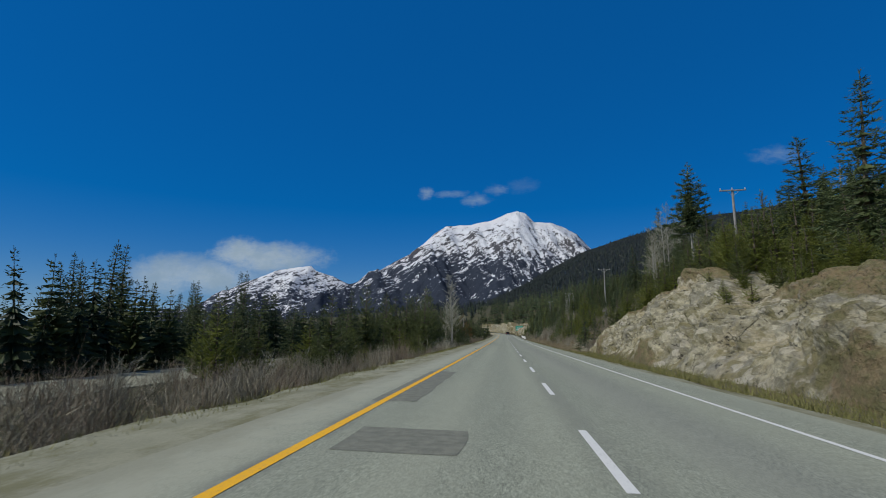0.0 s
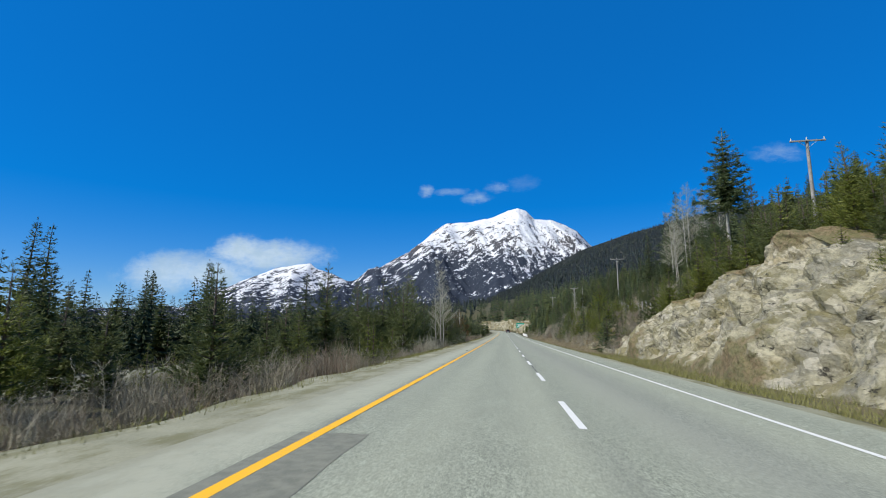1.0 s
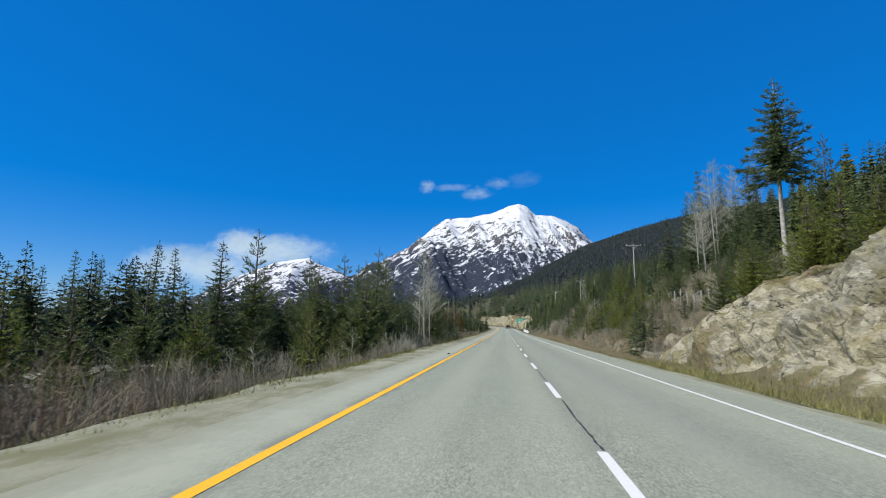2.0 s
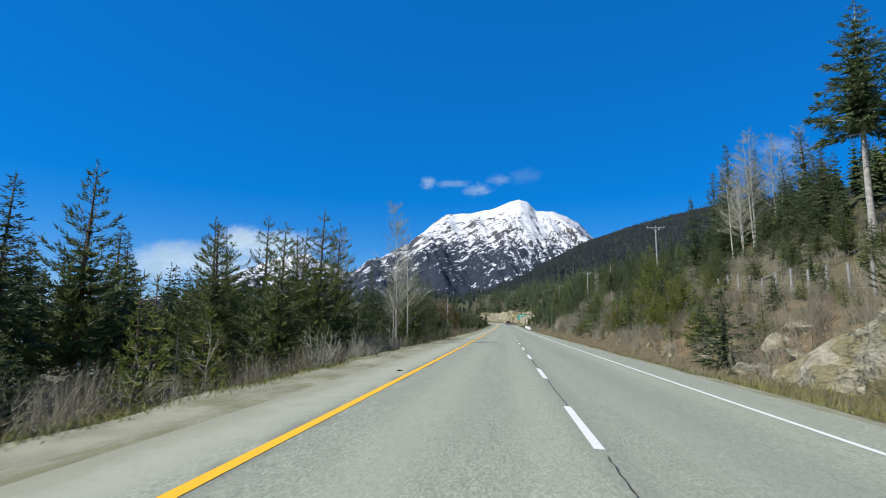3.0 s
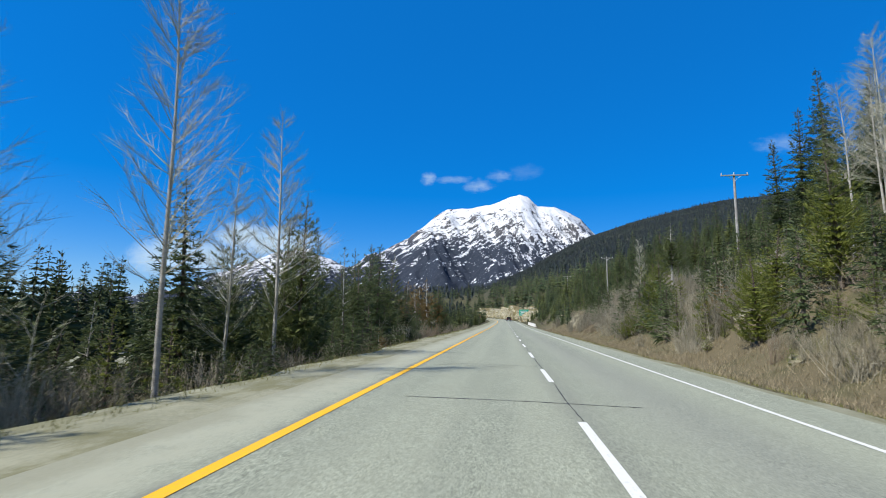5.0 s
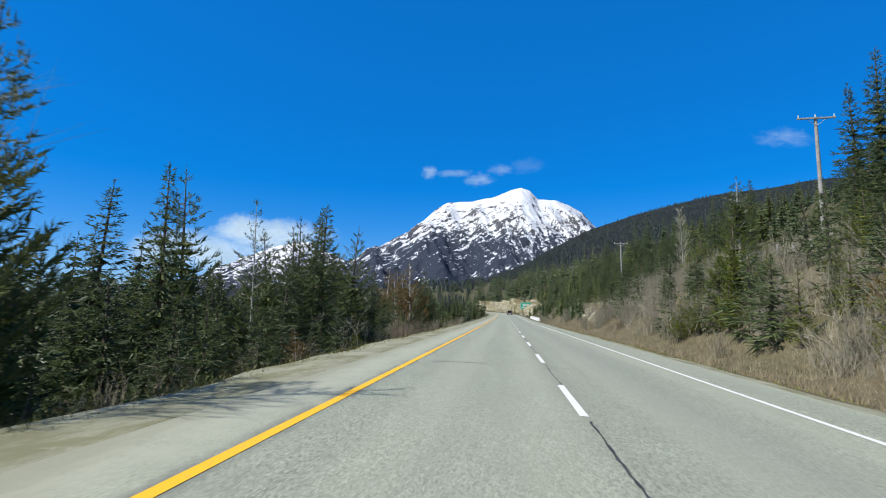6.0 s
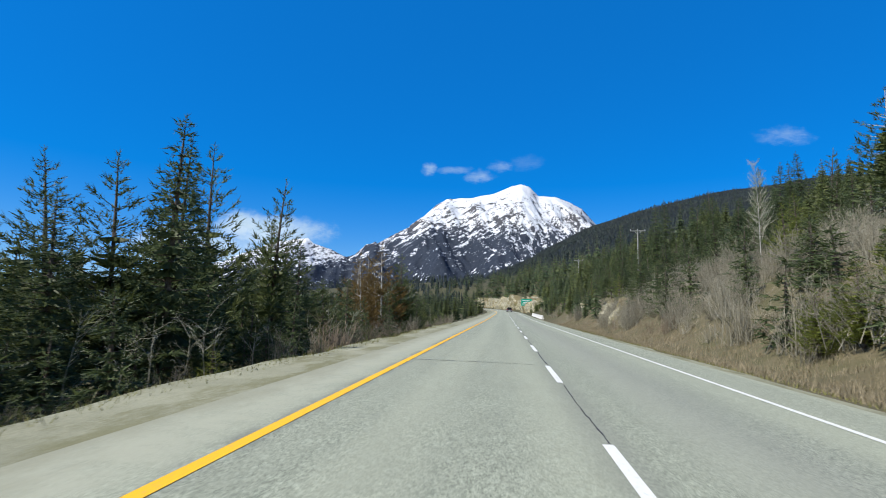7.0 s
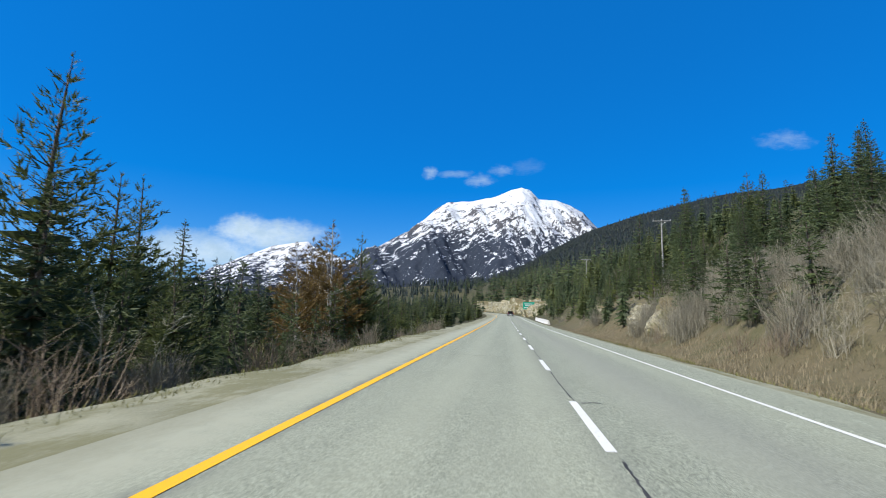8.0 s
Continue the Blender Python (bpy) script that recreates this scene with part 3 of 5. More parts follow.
rng = np.random.default_rng(5)
rows = []
for _ in range(8000):
    y = 760 + 1540 * rng.random() ** 0.8
    a = rng.uniform(-0.2, 0.95)
    rows.append((a * y, y, float(hill_z(a * y, y)) - 1, rng.uniform(7, 13) * (1.25 - 0.3 * y / 2300)))
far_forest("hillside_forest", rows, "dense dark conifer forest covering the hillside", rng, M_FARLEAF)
rows = []
for _ in range(2200):
    y = rng.uniform(420, 1500)
    x = -rng.uniform(0.02, 0.95) * y - 20
    rows.append((x, y, float(ground_z(x, y)) - 0.5, rng.uniform(7, 15)))
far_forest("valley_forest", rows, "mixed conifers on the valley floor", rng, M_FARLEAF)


# ---------------- trees and shrubs ----------------
def conifer_shape(seed, height, kind, fine=1.0):
    """Trunk and crown of a conifer; kind: spruce, fir, pine, young, brown or sparse; fine: how many sprigs."""
    rng = np.random.default_rng(seed)
    spec = {  # crown foot, radius share, whorls per metre, branches, droop, lift at tip, sprig length, sprig width, density
        "spruce": (0.04, 0.23, 3.0, 8, -0.30, 0.14, 0.38, 0.058, 9.0),
        "fir": (0.44, 0.215, 2.3, 8, -0.26, 0.16, 0.40, 0.056, 12.0),
        "mast": (0.36, 0.25, 2.1, 7, 0.02, 0.42, 0.36, 0.048, 12.0),
        "pine": (0.06, 0.305, 2.4, 8, 0.02, 0.42, 0.38, 0.054, 11.5),
        "young": (0.03, 0.28, 3.4, 7, 0.14, 0.44, 0.26, 0.038, 12.0),
        "sparse": (0.28, 0.19, 2.0, 6, 0.05, 0.45, 0.28, 0.038, 18.0),
        "bright": (0.05, 0.305, 2.5, 8, 0.06, 0.44, 0.37, 0.054, 10.8),
        "brown": (0.08, 0.26, 2.8, 8, 0.10, 0.40, 0.34, 0.050, 19.0)}[kind]
    foot, wide, per, nb, droop, lift, sl, sw, dens = spec
    dens, sl, sw, per = 0.82 * dens * fine, sl / fine ** 0.06, sw / fine ** 0.28, per * fine ** 0.2
    nb = nb * fine ** 0.25
    if fine < 1:
        sl, dens, wide = 1.3 * sl, 0.68 * dens, 0.88 * wide
    lean = rng.normal(0, 0.012, 2)
    bend = rng.normal(0, 0.02, 2) * height

    def stem(z):
        k = z / height
        return np.array([lean[0] * z + bend[0] * k * k, lean[1] * z + bend[1] * k * k, z])

    r0 = (0.011 * height + 0.03) * (0.45 if kind == "sparse" else 0.6 if kind == "brown" else 1.0)
    path = [(stem(height * k), r0 * (1 - k) ** 0.8 + 0.008) for k in np.linspace(0, 1, 9 if fine == 1.0 else 3)]
    path[0] = (stem(0) - np.array([0, 0, 0.5]), r0 * 1.25)
    limbs, twigs, pts, ways, lens, wids = [path], [], [], [], [], []
    # dense inner boughs: ragged skirts round the stem that keep daylight from shining through
    cv, cf = [], []
    if kind not in ("sparse", "brown"):
        layers = int({"young": 9}.get(kind, 18) * (1.0 if fine == 1.0 else 0.85 if fine > 0.1 else 0.45))
        for q in range(layers):
            k = (q + rng.uniform(0.1, 0.8)) / layers * 0.93
            zc = height * (foot + (1 - foot) * k)
            if fine == 1.0 and k > 0.6 and kind in ("pine", "mast", "bright"):
                continue
            env = wide * height * ((1 - k) ** 0.95) * min(1.0, 0.6 + 2.2 * k) * (0.46 if fine == 1.0 else 0.95) * rng.uniform(0.8, 1.12)
            m = 10 if fine == 1.0 else 9 if fine > 0.1 else 5
            base = len(cv)
            cv.append(stem(zc + 0.55 * env))
            g0 = rng.uniform(0, 6.3)
            for a in range(2 * m):
                g = g0 + math.pi * a / m + rng.normal(0, 0.08)
                r = env * (rng.uniform(0.8, 1.2) if a % 2 else rng.uniform(0.35, 0.6))
                cv.append(stem(zc) + np.array([r * math.cos(g), r * math.sin(g), r * (droop + lift) * 0.8 + rng.normal(0, 0.06) * env]))
            cf += [(base, base + 1 + a, base + 1 + (a + 1) % (2 * m)) for a in range(2 * m)]
    z = foot * height
    while z < height * 0.985:
        k = (z / height - foot) / (1 - foot)
        env = wide * height * ((1 - k) ** 0.95) * min(1.0, 0.6 + 2.2 * k) * rng.uniform(0.85, 1.1) + 0.05
        n = max(3, int(round(nb * rng.uniform(0.75, 1.2))))
        g0 = rng.uniform(0, 6.3)
        for b in range(n):
            if kind in ("sparse", "brown") and rng.random() < 0.2:
                continue
            g = g0 + 2 * math.pi * b / n + rng.normal(0, 0.25)
            length = env * rng.uniform(0.55, 1.18)
            out = np.array([math.cos(g), math.sin(g), 0.0])
            start = stem(z + rng.normal(0, 0.08))
            d = droop * (1 - 0.6 * k) + (0.35 * k if droop < 0 else 0.25 * k) + rng.normal(0, 0.07)

            def at(s):
                return start + out * length * s + np.array([0, 0, length * (d * s + lift * s * s)])

            if rng.random() < (0.75 if fine == 1.0 else 0.06):
                twigs.append((at(0), at(0.85), 0.014 + 0.010 * length))
            m = max(4 if fine == 1.0 else 2 if fine > 0.1 else 1, int(dens * length * 1.5))
            s = 0.14 + 0.86 * np.sqrt(rng.random(m))
            tang = out + np.array([0, 0, 1.0]) * (d + 2 * lift * s[:, None])
            across = np.array([-out[1], out[0], 0.0])
            fan = rng.uniform(-1, 1, m)
            spread = (0.26 * length * (1.02 - s) + 0.04) * fan
            p = start + out * (length * s)[:, None] + np.array([0, 0, 1.0]) * (length * (d * s + lift * s * s))[:, None] + across * spread[:, None] + rng.normal(0, 0.03, (m, 3))
            w = tang * 0.9 + across * (fan * 0.9)[:, None] + rng.normal(0, 0.32, (m, 3)) + np.array([0, 0, 0.18 if droop > 0 else -0.08])
            pts.append(p), ways.append(w)
            size = rng.uniform(0.7, 1.35, m) * (0.75 + 0.03 * height) * (1.08 - 0.58 * k)
            lens.append(sl * size), wids.append(sw * size)
        z += rng.uniform(0.7, 1.3) / per * (1 + (0.35 * k if droop > 0 and fine == 1.0 else 0))
    tip = stem(height)
    pts.append(np.repeat([tip - [0, 0, 0.25]], 6, 0) + rng.normal(0, 0.03, (6, 3)) + np.array([0, 0, 0.3]) * rng.random((6, 1)))
    ways.append(np.array([0, 0, 1.0]) + rng.normal(0, 0.35, (6, 3)))
    lens.append(np.full(6, 0.24)), wids.append(np.full(6, 0.03))
    v, f = sprigs(np.concatenate(pts), np.concatenate(ways), np.concatenate(lens), np.concatenate(wids), rng, fine == 1.0)
    v, f = v.tolist(), f.tolist()
    f += [tuple(i + len(v) for i in q) for q in cf]
    v += [tuple(q) for q in cv]
    leaf = {"spruce": M_FARSPRUCE, "pine": M_FARPINE, "young": M_FARPINE}[kind] if fine < 1 else {"spruce": M_SPRUCE, "fir": M_SPRUCE, "mast": M_PINE, "pine": M_PINE, "young": M_YOUNG, "bright": M_YOUNG, "sparse": M_PINE, "brown": M_BROWN}[kind]
    tv, tf = tubes(limbs[:1], 7 if fine == 1.0 else 4)
    bv, bf = slips(twigs)
    bf = [tuple(i + len(tv) for i in q) for q in bf]
    return tv + bv, tf + bf, v, f, leaf, M_PALEBARK if kind in ("sparse", "brown", "mast", "fir") else M_BARK


def conifer(seed, height, kind):
    """A conifer as a thing of trunk and crown."""
    tv, tf, v, f, leaf, bark = conifer_shape(seed, height, kind)
    tree = new({"spruce": "spruce_tree", "fir": "fir_tree", "mast": "tall_pine", "pine": "pine_tree", "young": "young_pine", "bright": "lodgepole_pine", "sparse": "sparse_pine", "brown": "browned_pine"}[kind])
    part("trunk", mesh_of("trunk", tv, tf, bark, True), None, tree)
    part("crown", mesh_of("crown", v, f, leaf), None, tree)
    label = {"spruce": "dark green spruce with drooping branches to its foot", "fir": "tall dark fir with bare lower trunk", "mast": "pine with a bare pale trunk below its crown", "pine": "olive green pine with upswept branches",
             "young": "bushy bright green young pine", "bright": "dense yellow-green lodgepole pine", "sparse": "thin pine with sparse tufts and pale trunk", "brown": "pine with browned needles"}[kind]
    return tagged(tree, label, "tree", "roadside conifers")


def slips(lines):
    """Fine twigs as slim pointed slips: rows of foot, tip and half width."""
    v, f = [], []
    for k, (a, b, w) in enumerate(lines):
        d = np.asarray(b) - np.asarray(a)
        side = np.cross(d, (math.sin(k * 1.7), math.cos(k * 2.3), 0.4))
        side *= w / (np.linalg.norm(side) + 1e-9)
        v += [np.asarray(a) - side, np.asarray(a) + side, np.asarray(b)]
        f.append((3 * k, 3 * k + 1, 3 * k + 2))
    return v, f


def merged(a, b):
    return list(a[0]) + list(b[0]), list(a[1]) + [tuple(i + len(a[0]) for i in q) for q in b[1]]


def bare_tree(seed, height, dense=1.0):
    """A leafless aspen or birch with fine upright twigs."""
    rng = np.random.default_rng(seed)
    bend = rng.normal(0, 0.03, 2) * height

    def stem(k):
        return np.array([bend[0] * k * k + 0.06 * math.sin(5 * k + seed), bend[1] * k * k + 0.05 * math.sin(4 * k), height * k])

    r0 = 0.0052 * height + 0.014
    trunk = [[(stem(k) - np.array([0, 0, 0.4 if k == 0 else 0]), r0 * (1 - k) ** 0.9 + 0.006) for k in np.linspace(0, 1, 12)]]
    limbs, twigs = [], []
    for b in range(int(48 * dense)):
        k = rng.uniform(0.22, 0.97)
        g = rng.uniform(0, 6.3)
        length = height * 0.2 * (1.08 - k) * rng.uniform(0.45, 1.5) + 0.2
        out = np.array([math.cos(g), math.sin(g), rng.uniform(0.2, 1.0)])
        out /= np.linalg.norm(out)
        s = stem(k)
        q = [s + out * length * a + np.array([0, 0, 0.25 * length * a * a]) + rng.normal(0, 0.03, 3) * a for a in (0, 0.35, 0.7, 1.0)]
        rr = 0.005 + 0.007 * length
        limbs.append([(q[0], rr), (q[1], rr * 0.7), (q[2], rr * 0.45), (q[3], 0.004)])
        for _ in range(int(14 * dense)):
            a = rng.uniform(0.2, 1.0)
            base = q[0] * (1 - a) + q[3] * a
            w = out + rng.normal(0, 0.5, 3) + np.array([0, 0, 0.3])
            w /= np.linalg.norm(w)
            ll = length * rng.uniform(0.2, 0.5) + 0.12
            twigs.append((base, base + w * ll + np.array([0, 0, 0.08]), 0.005))
    tree = new("bare_tree")
    part("trunk", mesh_of("trunk", *tubes(trunk, 7), M_PALEBARK, True), None, tree)
    part("crown", mesh_of("crown", *merged(tubes(limbs, 3), slips(twigs)), M_ASPEN), None, tree, "crown of fine bare twigs")
    return tagged(tree, "leafless aspen with pale trunk and fine twigs", "tree", "bare trees")


def sapling(seed, height):
    """A thin leafless young aspen with a few crooked limbs."""
    rng = np.random.default_rng(seed)
    bend = rng.normal(0, 0.07, 2) * height

    def stem(k):
        return np.array([bend[0] * k * k + 0.08 * math.sin(6 * k + seed), bend[1] * k * k + 0.08 * math.sin(5 * k), height * k])

    paths = [[(stem(k) - np.array([0, 0, 0.3 if k == 0 else 0]), 0.017 * (1 - k) + 0.005) for k in np.linspace(0, 1, 9)]]
    twigs = []
    for _ in range(9):
        k, g = rng.uniform(0.3, 0.9), rng.uniform(0, 6.3)
        ln = height * rng.uniform(0.12, 0.3)
        out = np.array([math.cos(g), math.sin(g), rng.uniform(0.5, 1.4)])
        q = [stem(k), stem(k) + out * ln * 0.4 + rng.normal(0, 0.06, 3), stem(k) + out * ln * 0.75 + np.array([0, 0, 0.15 * ln])]
        paths.append([(q[0], 0.010), (q[1], 0.007), (q[2], 0.003)])
        for _ in range(8):
            a = rng.uniform(0.3, 1.0)
            b = q[0] * (1 - a) + q[2] * a
            twigs.append((b, b + (out + rng.normal(0, 0.6, 3)) * ln * 0.3, 0.006))
    tree = new("aspen_sapling", mesh_of("aspen_sapling", *merged(tubes(paths, 4), slips(twigs)), M_ASPEN))
    return tagged(tree, "thin crooked leafless aspen sapling", "tree", "bare saplings")


def shrub_shape(seed, height, stems, spread=1.0):
    """A leafless bush of many thin stems that fan from its foot."""
    rng = np.random.default_rng(seed)
    paths, fine_twigs = [], []
    for _ in range(stems):
        g, tilt = rng.uniform(0, 6.3), min(0.75, abs(rng.normal(0, 0.3)) * spread)
        foot = np.array([rng.normal(0, 0.28 * spread), rng.normal(0, 0.28 * spread), -0.15])
        h = height * rng.uniform(0.55, 1.1)
        out = np.array([math.cos(g) * math.sin(tilt), math.sin(g) * math.sin(tilt), math.cos(tilt)])
        q = [foot + out * h * a + np.array([0, 0, -0.08 * h * a * a * tilt]) + rng.normal(0, 0.06, 3) * a for a in (0, 0.5, 1.0)]
        paths.append([(q[0], 0.013), (q[1], 0.010), (q[2], 0.004)])
        for _ in range(rng.integers(5, 9)):
            a = rng.uniform(0.3, 0.95)
            b = q[0] * (1 - a) + q[2] * a
            w = out + rng.normal(0, 0.5, 3)
            ll = h * rng.uniform(0.12, 0.36)
            fine_twigs.append((b, b + w * ll, 0.007))
    return merged(tubes(paths, 3), slips(fine_twigs))


def bare_shrub(seed, height, stems, red, spread=1.0, mat=None):
    bush = new("bare_shrub", mesh_of("bare_shrub", *shrub_shape(seed, height, stems, spread), mat or (M_REDTWIG if red else M_TWIG)))
    return tagged(bush, "leafless reddish-brown bush of thin stems" if red else "leafless grey-brown willow bush of thin stems", "shrub", "roadside shrubs")


def thicket(name, n, x0, x1, y0, y1, low, high, mat, label, seed):
    """Bushes too tangled to tell apart, as one object."""
    rng = np.random.default_rng(seed)
    shapes = [shrub_shape(seed + k, 2.0, 40, 1.3) for k in range(4)]
    verts, faces, base = [], [], 0
    for _ in range(n):
        v, f = shapes[int(rng.integers(0, 4))]
        x, y, g, s = rng.uniform(x0, x1), rng.uniform(y0, y1), rng.uniform(0, 6.3), rng.uniform(low, high) / 2
        turn = np.array([[math.cos(g), -math.sin(g), 0], [math.sin(g), math.cos(g), 0], [0, 0, 1]]) * s
        verts.append(np.array(v) @ turn.T + np.array([x, y, float(ground_z(x, y))]))
        faces += [tuple(i + base for i in q) for q in f]
        base += len(v)
    return tagged(new(name, mesh_of(name, np.concatenate(verts).tolist(), faces, mat)), label, "shrubs", kind="stuff")


used = set()


def place(templates, i, x, y, scale=1.0, turn=0.0, z=None, wide=1.0):
    """Stands one of the templates, or a copy of it, on the ground."""
    ob = templates[i % len(templates)]
    zz = float(ground_z(x, y)) if z is None else z
    m = pose(x, y, zz, 0, 0, turn) @ Matrix.Diagonal((scale * wide, scale * wide, scale, 1))
    if ob.name in used:
        return copy_thing(ob, m @ Matrix.Diagonal((*(1 / s for s in ob.scale), 1)))
    used.add(ob.name)
    ob.matrix_basis = m
    return ob


T_SPRUCE = [conifer(11, 10, "spruce"), conifer(12, 10, "spruce"), conifer(13, 10, "spruce")]
T_LOW = [conifer(15, 3, "spruce"), conifer(16, 3, "spruce"), conifer(17, 3, "spruce")]
T_FIR = [conifer(21, 14, "fir"), conifer(22, 14, "fir")]
T_MAST = [conifer(25, 9, "mast"), conifer(26, 9, "mast")]
T_PINE = [conifer(31, 9, "pine"), conifer(32, 9, "pine"), conifer(33, 9, "pine"), conifer(34, 9, "pine")]
T_BRIGHT = [conifer(46, 8, "bright"), conifer(47, 8, "bright"), conifer(48, 8, "bright")]
T_YOUNG = [conifer(41, 4, "young"), conifer(42, 4, "young"), conifer(43, 4, "young")]
T_SPARSE = [conifer(51, 9, "sparse"), conifer(52, 9, "sparse")]
T_BROWN = [conifer(61, 7, "brown"), conifer(62, 7, "brown")]
T_BARE = [bare_tree(71, 10, 1.5), bare_tree(72, 10, 1.6), bare_tree(73, 10, 1.8)]
T_SAPLING = [sapling(75 + k, 4.0) for k in range(5)]
T_SHRUB = [bare_shrub(81, 2.0, 34, False), bare_shrub(82, 2.0, 38, False, 1.3), bare_shrub(83, 2.0, 36, False, 1.1), bare_shrub(84, 2.0, 38, True, 1.2)]
T_WILLOW = [bare_shrub(91, 3.0, 120, False, 2.0, M_WILLOW), bare_shrub(92, 3.0, 120, False, 1.8, M_WILLOW)]
FAR = {"far_spruce": ([conifer_shape(14 + k, 10, "spruce", 0.15) for k in range(4)], 10), "far_pine": ([conifer_shape(35 + k, 9, "pine", 0.15) for k in range(4)], 9),
       "tiny_spruce": ([conifer_shape(114 + k, 12, "spruce", 0.03) for k in range(5)], 12), "tiny_pine": ([conifer_shape(135 + k, 10, "pine", 0.03) for k in range(4)], 10),
       "far_young": ([conifer_shape(44 + k, 4, "young", 0.15) for k in range(2)], 4)}
far_rows = []
SIZE = {"spruce": (T_SPRUCE, 10), "fir": (T_FIR, 14), "mast": (T_MAST, 9), "pine": (T_PINE, 9), "young": (T_YOUNG, 4), "sparse": (T_SPARSE, 9), "brown": (T_BROWN, 7), "bare": (T_BARE, 10), "sapling": (T_SAPLING, 4), "shrub": (T_SHRUB, 2),
        "willow": (T_WILLOW, 3), "bright": (T_BRIGHT, 8)}
standing = []


def template(kind, tall):
    """Low spruces come from templates of their own."""
    return (T_LOW, 3) if kind == "spruce" and tall < 4.5 else SIZE[kind]



